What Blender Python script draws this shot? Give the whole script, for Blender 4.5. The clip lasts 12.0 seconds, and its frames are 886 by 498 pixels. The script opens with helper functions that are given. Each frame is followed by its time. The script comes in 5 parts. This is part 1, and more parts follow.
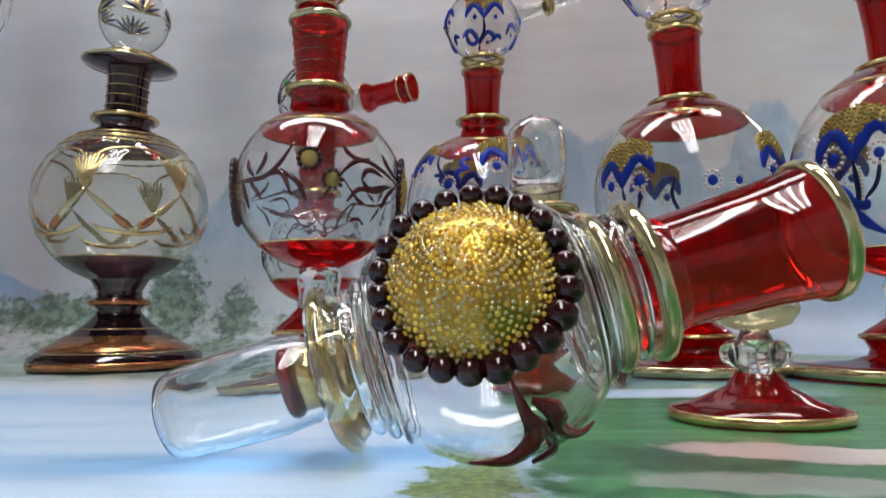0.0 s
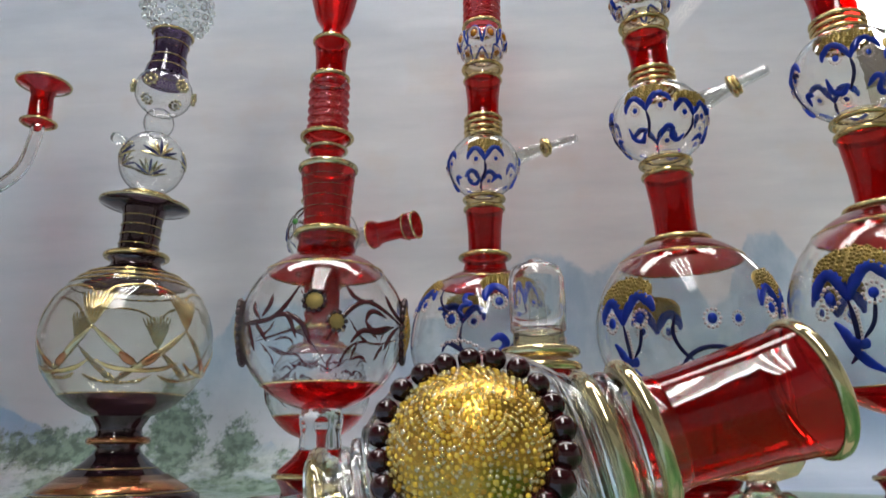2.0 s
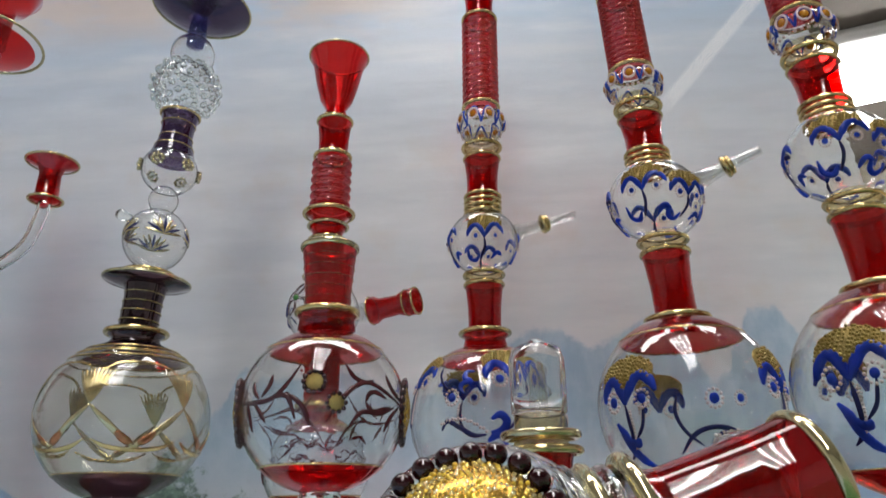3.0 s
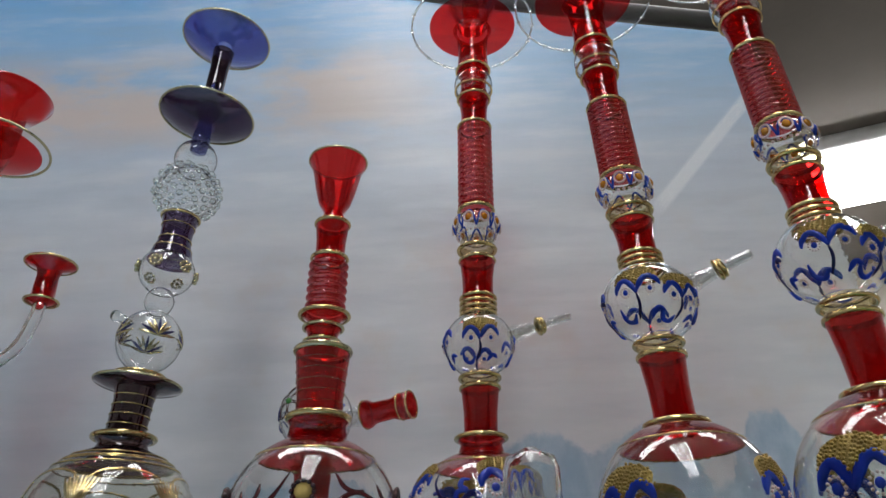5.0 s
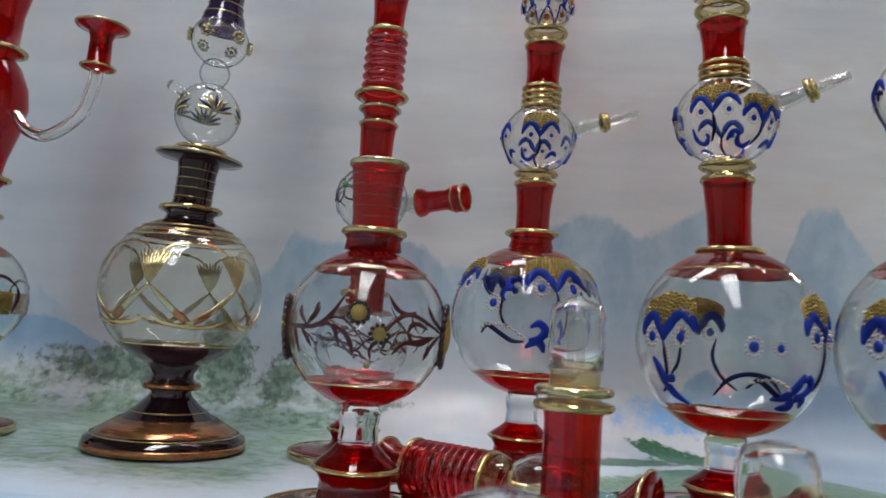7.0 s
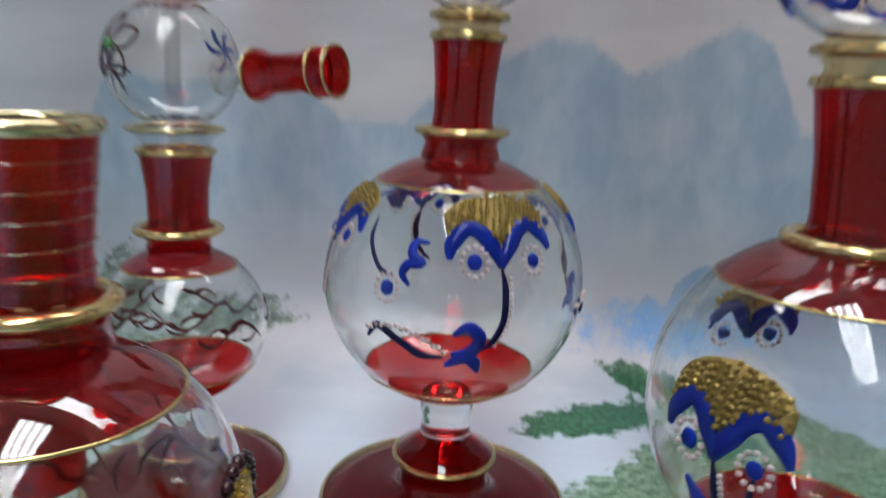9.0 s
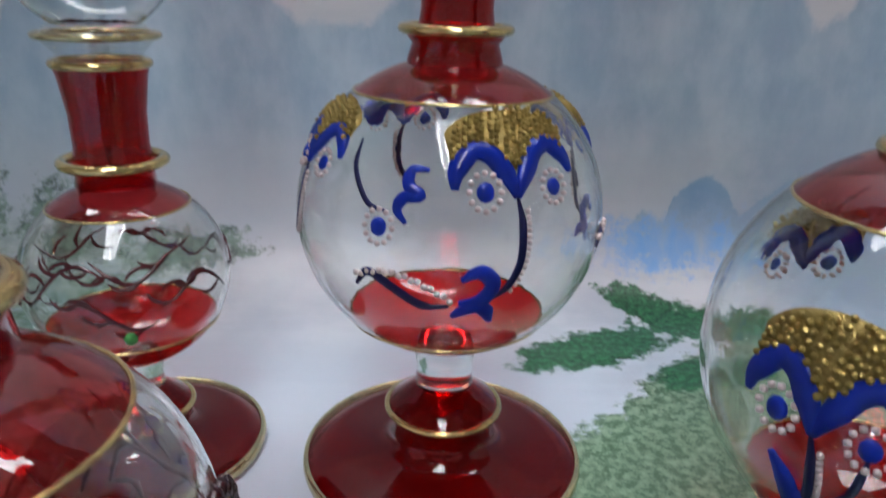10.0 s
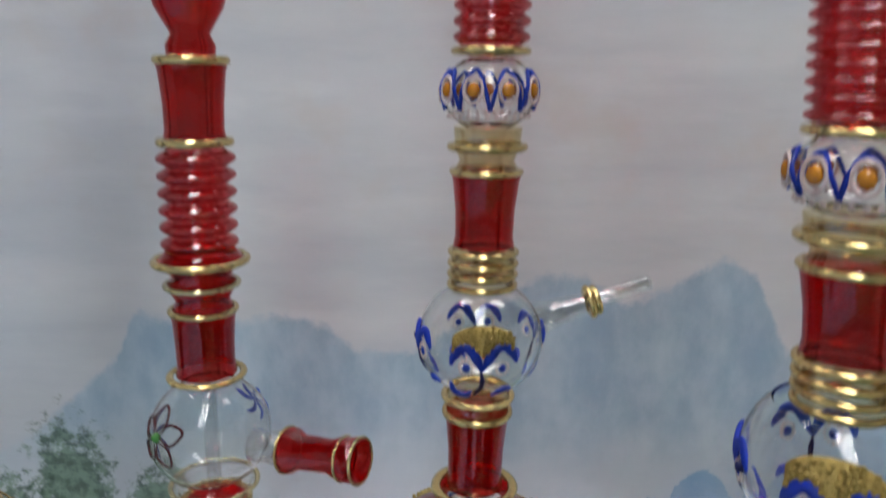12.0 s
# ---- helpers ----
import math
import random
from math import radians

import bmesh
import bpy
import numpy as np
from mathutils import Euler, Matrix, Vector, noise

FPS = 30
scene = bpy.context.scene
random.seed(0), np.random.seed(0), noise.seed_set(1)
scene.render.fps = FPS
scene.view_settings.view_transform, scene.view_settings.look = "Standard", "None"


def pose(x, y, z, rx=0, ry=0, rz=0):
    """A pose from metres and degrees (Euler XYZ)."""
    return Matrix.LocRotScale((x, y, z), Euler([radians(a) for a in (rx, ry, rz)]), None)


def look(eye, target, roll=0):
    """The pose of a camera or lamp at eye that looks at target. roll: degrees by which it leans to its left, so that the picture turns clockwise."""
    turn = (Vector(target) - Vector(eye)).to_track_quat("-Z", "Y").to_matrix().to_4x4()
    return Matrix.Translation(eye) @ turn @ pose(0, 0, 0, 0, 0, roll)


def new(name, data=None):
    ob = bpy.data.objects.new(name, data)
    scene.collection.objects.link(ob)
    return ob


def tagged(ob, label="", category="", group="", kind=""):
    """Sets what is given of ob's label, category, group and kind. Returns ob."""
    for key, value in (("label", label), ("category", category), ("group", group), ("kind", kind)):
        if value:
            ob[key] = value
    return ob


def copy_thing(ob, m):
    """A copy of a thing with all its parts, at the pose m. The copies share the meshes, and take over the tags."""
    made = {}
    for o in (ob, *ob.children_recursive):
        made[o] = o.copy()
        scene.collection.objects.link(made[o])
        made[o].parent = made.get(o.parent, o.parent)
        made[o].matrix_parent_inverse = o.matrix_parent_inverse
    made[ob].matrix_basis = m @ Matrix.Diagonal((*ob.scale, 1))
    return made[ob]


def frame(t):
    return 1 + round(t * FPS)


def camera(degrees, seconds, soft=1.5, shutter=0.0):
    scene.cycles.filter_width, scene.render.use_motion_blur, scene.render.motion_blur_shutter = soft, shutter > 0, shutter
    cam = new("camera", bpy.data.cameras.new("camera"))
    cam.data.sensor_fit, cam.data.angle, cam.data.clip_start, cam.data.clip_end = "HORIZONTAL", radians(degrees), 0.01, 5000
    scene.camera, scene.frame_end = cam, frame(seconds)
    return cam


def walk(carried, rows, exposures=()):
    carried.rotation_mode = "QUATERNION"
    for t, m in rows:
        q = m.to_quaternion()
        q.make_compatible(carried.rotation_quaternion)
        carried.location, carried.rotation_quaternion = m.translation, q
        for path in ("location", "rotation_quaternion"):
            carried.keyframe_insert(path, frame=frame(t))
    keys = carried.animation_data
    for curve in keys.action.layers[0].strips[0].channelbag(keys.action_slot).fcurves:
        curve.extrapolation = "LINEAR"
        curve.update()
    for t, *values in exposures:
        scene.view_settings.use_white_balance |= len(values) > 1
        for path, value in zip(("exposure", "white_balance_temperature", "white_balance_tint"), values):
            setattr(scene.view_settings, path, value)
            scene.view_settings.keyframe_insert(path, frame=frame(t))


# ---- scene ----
cam = camera(63.1, 12.0, shutter=0.5)
PATH = [
    (0, (-0.005, -0.326, 0.02), (-0.089, 1.663, 0.213), -0.7),
    (1.5, (-0.004, -0.33, 0.023), (-0.093, 1.619, 0.465), -0.8),
    (2.5, (-0.004, -0.331, 0.026), (-0.093, 1.569, 0.642), -0.9),
    (3, (-0.004, -0.333, 0.027), (-0.088, 1.535, 0.736), -0.9),
    (5.5, (-0.002, -0.334, 0.028), (-0.073, 1.413, 0.998), -0.9),
    (6.0, (-0.003, -0.333, 0.028), (-0.078, 1.434, 0.944), 0.1),
    (6.3, (-0.004, -0.332, 0.028), (-0.084, 1.489, 0.852), -0.2),
    (6.5, (-0.004, -0.325, 0.027), (-0.146, 1.559, 0.683), 2.6),
    (6.6, (-0.005, -0.327, 0.03), (-0.181, 1.591, 0.569), 3.8),
    (6.7, (-0.006, -0.33, 0.035), (-0.203, 1.607, 0.492), 4.0),
    (6.8, (-0.008, -0.332, 0.045), (-0.199, 1.626, 0.405), 3.1),
    (6.9, (-0.005, -0.335, 0.053), (-0.22, 1.631, 0.346), 3.5),
    (7, (-0.004, -0.338, 0.06), (-0.221, 1.636, 0.298), 3.9),
    (7.2, (0.0, -0.345, 0.083), (-0.199, 1.644, 0.167), 4.0),
    (8.8, (0.004, -0.21, 0.126), (-0.089, 1.757, -0.224), 2.7),
    (9, (0.003, -0.192, 0.123), (-0.060, 1.754, -0.335), 2.8),
    (9.2, (-0.003, -0.177, 0.121), (0.008, 1.730, -0.476), 2.4),
    (9.4, (-0.005, -0.166, 0.117), (0.040, 1.711, -0.570), 2.1),
    (9.6, (-0.002, -0.161, 0.116), (0.017, 1.690, -0.640), 1.4),
    (10, (-0.007, -0.162, 0.119), (0.060, 1.714, -0.571), 1.7),
    (10.5, (-0.009, -0.169, 0.136), (0.029, 1.747, -0.432), 1.3),
    (11, (-0.006, -0.174, 0.163), (-0.027, 1.758, -0.353), 0.8),
    (11.5, (-0.003, -0.182, 0.191), (-0.043, 1.765, -0.264), 0.6),
    (12, (-0.003, -0.190, 0.225), (-0.069, 1.756, -0.228), 0.5),
]
walk(cam, [(t, look(eye, target, roll)) for t, eye, target, roll in PATH],
     [(0.0, 0.25, 6650, 10), (1.0, 0.28, 6750, 10), (2.5, 0.2, 6800, 9), (3.0, 0.18, 6750, 9), (5.5, -0.2, 6550, 8), (6.3, -0.18, 6550, 8), (6.6, -0.18, 6550, 8), (7.0, 0.0, 6550, 7), (8.8, 0.1, 6400, 7),
      (9.5, 0.08, 6300, 9), (10.5, -0.02, 6350, 10), (11.2, 0.05, 6450, 9), (12.0, 0.15, 6500, 8)])

# ---- light ----
world = bpy.data.worlds.new("world")
world.use_nodes = True
world.node_tree.nodes["Background"].inputs[0].default_value = (0.6, 0.65, 0.7, 1)
world.node_tree.nodes["Background"].inputs[1].default_value = 0.05
scene.world = world
scene.view_settings.exposure = 0.0
TUBE_POWER = 30.0


# ---- materials ----
class Nodes:
    """A short way to write node trees."""

    def __init__(self, name):
        self.mat = bpy.data.materials.new(name)
        self.mat.use_nodes = True
        self.tree = self.mat.node_tree
        self.tree.nodes.clear()
        self.out = self.tree.nodes.new("ShaderNodeOutputMaterial")

    def put(self, socket, value):
        if isinstance(value, bpy.types.NodeSocket):
            self.tree.links.new(value, socket)
        elif value is not None:
            if isinstance(value, (tuple, list)) and len(value) == 3 and socket.type == "RGBA":
                value = (*value, 1)
            socket.default_value = value

    def add(self, kind, *values, **named):
        node = self.tree.nodes.new(kind)
        for i, v in enumerate(values):
            self.put(node.inputs[i], v)
        for k, v in named.items():
            self.put(node.inputs[k.replace("_", " ")], v)
        return node

    def math(self, op, a, b=0.0, c=0.0):
        node = self.add("ShaderNodeMath", a, b, c)
        node.operation = op
        return node.outputs[0]

    def step(self, x, lo, hi):
        node = self.add("ShaderNodeMapRange", x, lo, hi, 0.0, 1.0)
        node.interpolation_type = "SMOOTHSTEP"
        return node.outputs[0]

    def noise(self, vec, scale, detail=4.0, rough=0.55):
        return self.add("ShaderNodeTexNoise", Vector=vec, Scale=scale, Detail=detail, Roughness=rough).outputs[0]

    def mix(self, fac, a, b):
        node = self.tree.nodes.new("ShaderNodeMix")
        node.data_type = "RGBA"
        self.put(node.inputs[0], fac)
        self.put(node.inputs[6], a)
        self.put(node.inputs[7], b)
        return node.outputs[2]

    def ramp(self, x, stops):
        node = self.add("ShaderNodeValToRGB", x)
        e = node.color_ramp.elements
        while len(e) < len(stops):
            e.new(0.5)
        for k, (p, c) in zip(e, stops):
            k.position = p
            k.color = (c, c, c, 1) if isinstance(c, float) else (*c, 1)
        return node.outputs[0]

    def shade(self, fac, a, b):
        node = self.add("ShaderNodeMixShader", fac, a, b)
        return node.outputs[0]

    def bump(self, height, strength, distance):
        return self.add("ShaderNodeBump", Strength=strength, Distance=distance, Height=height).outputs[0]

    def principled(self, **named):
        return self.add("ShaderNodeBsdfPrincipled", **named).outputs[0]

    def done(self, shader):
        self.put(self.out.inputs[0], shader)
        return self.mat


def thin_glass(name, tint, body=0.0, body_colour=(1, 1, 1), rough=0.012, ior=1.66, wobble=0.12):
    """Blown glass wall: clear or stained, with surface gloss."""
    n = Nodes(name)
    pos = n.add("ShaderNodeTexCoord").outputs["Object"]
    normal = n.bump(n.noise(pos, 70, 2), wobble, 0.0006)
    stain = n.mix(n.noise(pos, 130, 3), tuple(c * 0.9 for c in tint), tint)
    clear = n.add("ShaderNodeBsdfTransparent", stain).outputs[0]
    if body:
        solid = n.add("ShaderNodeBsdfTranslucent", body_colour).outputs[0]
        paint = n.add("ShaderNodeBsdfDiffuse", body_colour).outputs[0]
        clear = n.shade(body, clear, n.shade(0.5, solid, paint))
    gloss = n.add("ShaderNodeBsdfGlossy", (1, 1, 1), rough, Normal=normal).outputs[0]
    facing = n.add("ShaderNodeLayerWeight", 0.5).outputs["Facing"]
    base = ((ior - 1) / (ior + 1)) ** 2
    fres = n.math("MULTIPLY_ADD", n.math("POWER", facing, 4.5), 0.75, base)
    return n.done(n.shade(fres, clear, gloss))


def solid_glass(name, tint=(1, 1, 1), rough=0.0):
    n = Nodes(name)
    pos = n.add("ShaderNodeTexCoord").outputs["Object"]
    normal = n.bump(n.noise(pos, 180, 2), 0.15, 0.0005)
    return n.done(n.add("ShaderNodeBsdfGlass", tint, rough, 1.46, normal).outputs[0])


def metal(name, colour, rough=0.2, worn=(0.5, 0.5, 0.4)):
    n = Nodes(name)
    pos = n.add("ShaderNodeTexCoord").outputs["Object"]
    fac = n.step(n.noise(pos, 320, 4), 0.45, 0.75)
    base = n.mix(fac, colour, worn)
    normal = n.bump(n.noise(pos, 500, 3), 0.2, 0.0003)
    return n.done(n.principled(Base_Color=base, Metallic=0.85, Roughness=rough, Normal=normal))


def enamel(name, colour, deep, rough=0.12, through_light=None):
    """Raised paint; through_light is the colour of the light that it lets through."""
    n = Nodes(name)
    pos = n.add("ShaderNodeTexCoord").outputs["Object"]
    base = n.mix(n.noise(pos, 300, 3), deep, colour)
    normal = n.bump(n.noise(pos, 400, 2), 0.3, 0.0004)
    paint = n.principled(Base_Color=base, Roughness=rough, Normal=normal, IOR=1.5)
    if through_light:
        paint = n.shade(0.5, paint, n.add("ShaderNodeBsdfTranslucent", through_light).outputs[0])
    return n.done(paint)


def glitter(name, colour, deep):
    n = Nodes(name)
    pos = n.add("ShaderNodeTexCoord").outputs["Object"]
    vor = n.add("ShaderNodeTexVoronoi", Vector=pos, Scale=2400.0)
    base = n.mix(n.noise(pos, 500, 2), deep, colour)
    normal = n.bump(vor.outputs["Distance"], 0.45, 0.0006)
    gold = n.principled(Base_Color=base, Metallic=0.6, Roughness=0.22, Normal=normal)
    return n.done(n.shade(0.3, gold, n.add("ShaderNodeBsdfTranslucent", (0.50, 0.40, 0.18)).outputs[0]))


CLEAR = thin_glass("clear_glass", (0.955, 0.96, 0.955))
VESSEL = solid_glass("blown_clear_glass", (0.985, 0.99, 0.985))
CLEAR_THICK = solid_glass("thick_clear_glass", (0.96, 0.98, 0.97))
RED = thin_glass("ruby_glass", (0.66, 0.008, 0.010), 0.10, (0.46, 0.005, 0.007), 0.03, 1.5)
RED_DOME = thin_glass("ruby_stain", (0.54, 0.032, 0.038), 0.26, (0.30, 0.018, 0.020), 0.03, 1.75)
RED_DEEP = thin_glass("ruby_foot", (0.50, 0.008, 0.010), 0.25, (0.36, 0.004, 0.006), 0.04, 1.5)
PINK = thin_glass("pale_ruby_glass", (0.70, 0.10, 0.115), 0.10, (0.5, 0.03, 0.035), 0.02, 1.8, 0.0)
SMOKE = solid_glass("smoked_amber_glass", (0.965, 0.965, 0.94))
DARK = thin_glass("plum_black_glass", (0.14, 0.075, 0.10), 0.34, (0.040, 0.018, 0.028), 0.05, 1.6)
BLUE_DISC = thin_glass("violet_blue_glass", (0.30, 0.34, 0.66), 0.25, (0.10, 0.13, 0.34), 0.06)
PLUM_DISC = thin_glass("plum_glass", (0.20, 0.13, 0.27), 0.35, (0.07, 0.045, 0.11), 0.06)
GOLD = metal("gilding", (0.60, 0.46, 0.20), 0.14, (0.40, 0.34, 0.18))
GOLD_PALE = metal("rubbed_gilding", (0.56, 0.49, 0.28), 0.11, (0.42, 0.40, 0.24))
GOLD_CLEAR = thin_glass("gilded_glass", (0.88, 0.81, 0.58), 0.08, (0.45, 0.33, 0.12), 0.035, 1.9)
SPOUT = thin_glass("spout_glass", (0.93, 0.94, 0.935), rough=0.012, ior=1.95)
COPPER = metal("copper_gilding", (0.36, 0.15, 0.07), 0.20, (0.40, 0.26, 0.10))
GLITTER = glitter("gold_glitter", (0.50, 0.37, 0.10), (0.20, 0.15, 0.05))
BLUE = enamel("cobalt_enamel", (0.012, 0.040, 0.50), (0.008, 0.022, 0.22), 0.12, (0.06, 0.14, 0.62))
NAVY = enamel("navy_enamel", (0.012, 0.016, 0.10), (0.008, 0.008, 0.04), 0.12, (0.05, 0.06, 0.20))
BROWN = enamel("oxblood_enamel", (0.07, 0.012, 0.014), (0.025, 0.006, 0.008))
BEAD = enamel("dark_red_bead_glass", (0.030, 0.004, 0.006), (0.010, 0.002, 0.003), 0.04)
LEAF = enamel("red_leaf_glass", (0.13, 0.008, 0.012), (0.04, 0.004, 0.006), 0.06)
PEARL = enamel("pearl_dots", (0.50, 0.42, 0.41), (0.36, 0.30, 0.31), 0.3)
AMBER = enamel("amber_gem", (0.46, 0.20, 0.02), (0.30, 0.10, 0.01), 0.06)


def grains_material():
    """Tiny clear and gold glass grains, each a little different."""
    n = Nodes("gold_glass_grains")
    rand = n.add("ShaderNodeNewGeometry").outputs["Random Per Island"]
    tone = n.ramp(rand, [(0.0, (0.34, 0.18, 0.02)), (0.35, (0.74, 0.52, 0.06)), (0.7, (0.82, 0.69, 0.24)), (1.0, (0.92, 0.89, 0.70))])
    gold = n.principled(Base_Color=tone, Metallic=0.55, Roughness=0.07, Specular_IOR_Level=0.8)
    clear = n.add("ShaderNodeBsdfGlass", n.mix(0.5, tone, (1, 0.97, 0.88)), 0.02, 1.52).outputs[0]
    return n.done(n.shade(n.math("MULTIPLY_ADD", n.step(rand, 0.2, 0.9), 0.5, 0.1), gold, clear))


GRAIN = grains_material()
GOLD_LEAF = metal("gold_leaf", (0.42, 0.25, 0.04), 0.22, (0.28, 0.17, 0.04))
GREEN = enamel("green_dot", (0.05, 0.22, 0.05), (0.03, 0.12, 0.03))


def landscape():
    """A printed vinyl landscape; U is across and V along the sheet, in metres."""
    n = Nodes("printed_landscape_vinyl")
    uv = n.add("ShaderNodeUVMap").outputs[0]
    sep = n.add("ShaderNodeSeparateXYZ", uv)
    u, v = sep.outputs[0], sep.outputs[1]
    z = n.math("SUBTRACT", v, 0.1028)

    def stretched(su, sv):
        return n.add("ShaderNodeMapping", Vector=uv, Scale=(su, sv, 1)).outputs[0]

    mid = n.noise(uv, 160, 4)
    edge = n.math("SUBTRACT", n.noise(uv, 140, 5, 0.65), 0.5)
    wide = n.noise(uv, 18, 4)
    streak = n.noise(stretched(7, 34), 1.0, 5)
    wash = n.noise(stretched(42, 16), 1.0, 4)

    # overcast sky, bluer towards the top
    zz = n.add("ShaderNodeMapRange", z, 0.0, 0.6).outputs[0]
    sky = n.ramp(zz, [(0.0, (0.56, 0.58, 0.62)), (0.20, (0.56, 0.58, 0.61)), (0.42, (0.57, 0.58, 0.61)), (0.60, (0.47, 0.54, 0.63)),
                      (0.74, (0.29, 0.47, 0.68)), (0.92, (0.18, 0.42, 0.73))])
    sky = n.mix(n.math("MULTIPLY", n.step(streak, 0.45, 0.75), 0.35), sky, (0.74, 0.72, 0.72))
    sky = n.mix(n.math("MULTIPLY", n.step(streak, 0.5, 0.25), 0.30), sky, (0.36, 0.40, 0.46))
    thin = n.noise(stretched(9, 42), 1.0, 5, 0.6)
    sky = n.mix(n.math("MULTIPLY", n.step(thin, 0.50, 0.72), 0.24), sky, (0.78, 0.78, 0.79))
    sky = n.mix(n.math("MULTIPLY", n.step(thin, 0.48, 0.30), 0.20), sky, (0.34, 0.39, 0.46))
    cloud = n.math("MULTIPLY", n.step(n.noise(stretched(7, 13), 1.0, 5, 0.6), 0.36, 0.58), n.math("MULTIPLY", n.step(z, 0.36, 0.41), n.step(z, 0.50, 0.44)))
    cloud = n.math("MULTIPLY", cloud, n.step(u, 0.02, -0.10))
    sky = n.mix(n.math("MULTIPLY", cloud, 0.85), sky, (0.60, 0.50, 0.45))
    warm = n.math("MULTIPLY", n.step(wide, 0.50, 0.70), n.math("MULTIPLY", n.step(z, 0.12, 0.18), n.step(z, 0.34, 0.24)))
    col = n.mix(n.math("MULTIPLY", warm, 0.5), sky, (0.56, 0.50, 0.47))

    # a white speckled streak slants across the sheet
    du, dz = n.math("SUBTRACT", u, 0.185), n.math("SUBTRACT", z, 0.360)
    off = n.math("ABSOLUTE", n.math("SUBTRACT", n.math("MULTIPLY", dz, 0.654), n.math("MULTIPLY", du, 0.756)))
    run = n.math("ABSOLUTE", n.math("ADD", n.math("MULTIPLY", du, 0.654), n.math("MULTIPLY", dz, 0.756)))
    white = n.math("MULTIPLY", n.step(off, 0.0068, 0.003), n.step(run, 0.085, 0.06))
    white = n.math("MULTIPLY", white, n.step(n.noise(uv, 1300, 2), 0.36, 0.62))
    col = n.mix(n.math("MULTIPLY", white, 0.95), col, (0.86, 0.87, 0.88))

    # greyer and bluer sky at one side
    side = n.math("MULTIPLY", n.step(u, -0.10, -0.30), n.step(z, 0.32, 0.16))
    col = n.mix(n.math("MULTIPLY", side, 0.55), col, n.mix(streak, (0.24, 0.30, 0.38), (0.36, 0.42, 0.49)))

    def ridge(stops, amp):
        uu = n.add("ShaderNodeMapRange", u, -0.4, 0.4).outputs[0]
        top = n.math("MULTIPLY", n.ramp(uu, [((x + 0.4) / 0.8, float(h / 0.2)) for x, h in stops]), 0.2)
        top = n.math("ADD", top, n.math("MULTIPLY", edge, amp))
        return n.math("SUBTRACT", top, z)

    far = ridge([(-.36, .085), (-.33, .08), (-.316, .07), (-.285, .045), (-.23, .05), (-.21, .06), (-.184, .084), (-.164, .102), (-.155, .124), (-.135, .118), (-.083, .123), (-.065, .118), (-.053, .107),
                 (-.029, .106), (0, .128), (.03, .144), (.05, .144), (.065, .132), (.08, .136), (.111, .154), (.125, .144), (.141, .11), (.154, .116), (.168, .153), (.186, .157), (.212, .117), (.25, .11), (.39, .10)], 0.011)
    mask = n.math("MULTIPLY", n.step(far, 0.0, 0.006), n.step(z, 0.015, 0.085))
    col = n.mix(n.math("MULTIPLY", mask, 0.85), col, n.mix(n.step(n.math("ADD", n.math("MULTIPLY", wash, 0.6), n.math("MULTIPLY", n.noise(stretched(90, 60), 1.0, 5, 0.6), 0.4)), 0.32, 0.70), (0.22, 0.345, 0.475), (0.41, 0.52, 0.61)))
    mist = n.math("MULTIPLY", n.step(z, 0.075, 0.03), 0.55)
    col = n.mix(mist, col, (0.44, 0.49, 0.55))
    near = ridge([(-.38, .06), (-.31, .056), (-.28, .043), (-.25, .02), (-.2, .012), (-.13, .03), (-.11, .0), (.058, .0), (.073, .02), (.085, .036), (.093, .029), (.097, .042), (.108, .051), (.118, .046),
                  (.124, .033), (.147, .052), (.172, .046), (.25, .055), (.39, .06)], 0.008)
    mask = n.math("MULTIPLY", n.step(near, 0.0, 0.003), n.step(z, -0.02, 0.015))
    col = n.mix(n.math("MULTIPLY", mask, 0.85), col, n.mix(wash, (0.11, 0.25, 0.46), (0.25, 0.40, 0.57)))

    # pale snowfield on the bend and the flat
    snow = n.step(n.math("ADD", v, n.math("MULTIPLY", edge, 0.03)), 0.150, 0.115)
    col = n.mix(snow, col, n.mix(wide, (0.38, 0.45, 0.53), (0.46, 0.51, 0.57)))
    # a whiter band along the bend, broken up by noise
    band = n.math("MULTIPLY", n.step(v, 0.045, 0.085), n.step(v, 0.135, 0.11))
    band = n.math("MULTIPLY", band, n.step(wide, 0.25, 0.6))
    col = n.mix(n.math("MULTIPLY", band, 0.7), col, (0.64, 0.665, 0.69))

    lake = n.math("MULTIPLY", n.step(n.math("ADD", u, n.math("MULTIPLY", edge, 0.04)), 0.105, 0.15), n.step(z, 0.10, 0.04))
    col = n.mix(n.math("MULTIPLY", lake, 0.75), col, n.mix(wash, (0.19, 0.29, 0.42), (0.32, 0.41, 0.52)))

    def blob(x, y, a, b, turn, rough, soft=0.25):
        c, s = math.cos(radians(turn)), math.sin(radians(turn))
        dx, dy = n.math("SUBTRACT", u, x), n.math("SUBTRACT", v, y)
        p = n.math("DIVIDE", n.math("ADD", n.math("MULTIPLY", dx, c), n.math("MULTIPLY", dy, s)), a)
        q = n.math("DIVIDE", n.math("SUBTRACT", n.math("MULTIPLY", dy, c), n.math("MULTIPLY", dx, s)), b)
        d = n.math("SQRT", n.math("ADD", n.math("MULTIPLY", p, p), n.math("MULTIPLY", q, q)))
        d = n.math("ADD", d, n.math("MULTIPLY", edge, rough))
        return n.step(d, 1.0, 1.0 - soft)

    blue = n.math("MULTIPLY", blob(0.095, 0.122, 0.055, 0.016, 4, 2.2, 0.7), n.step(wash, 0.3, 0.6))
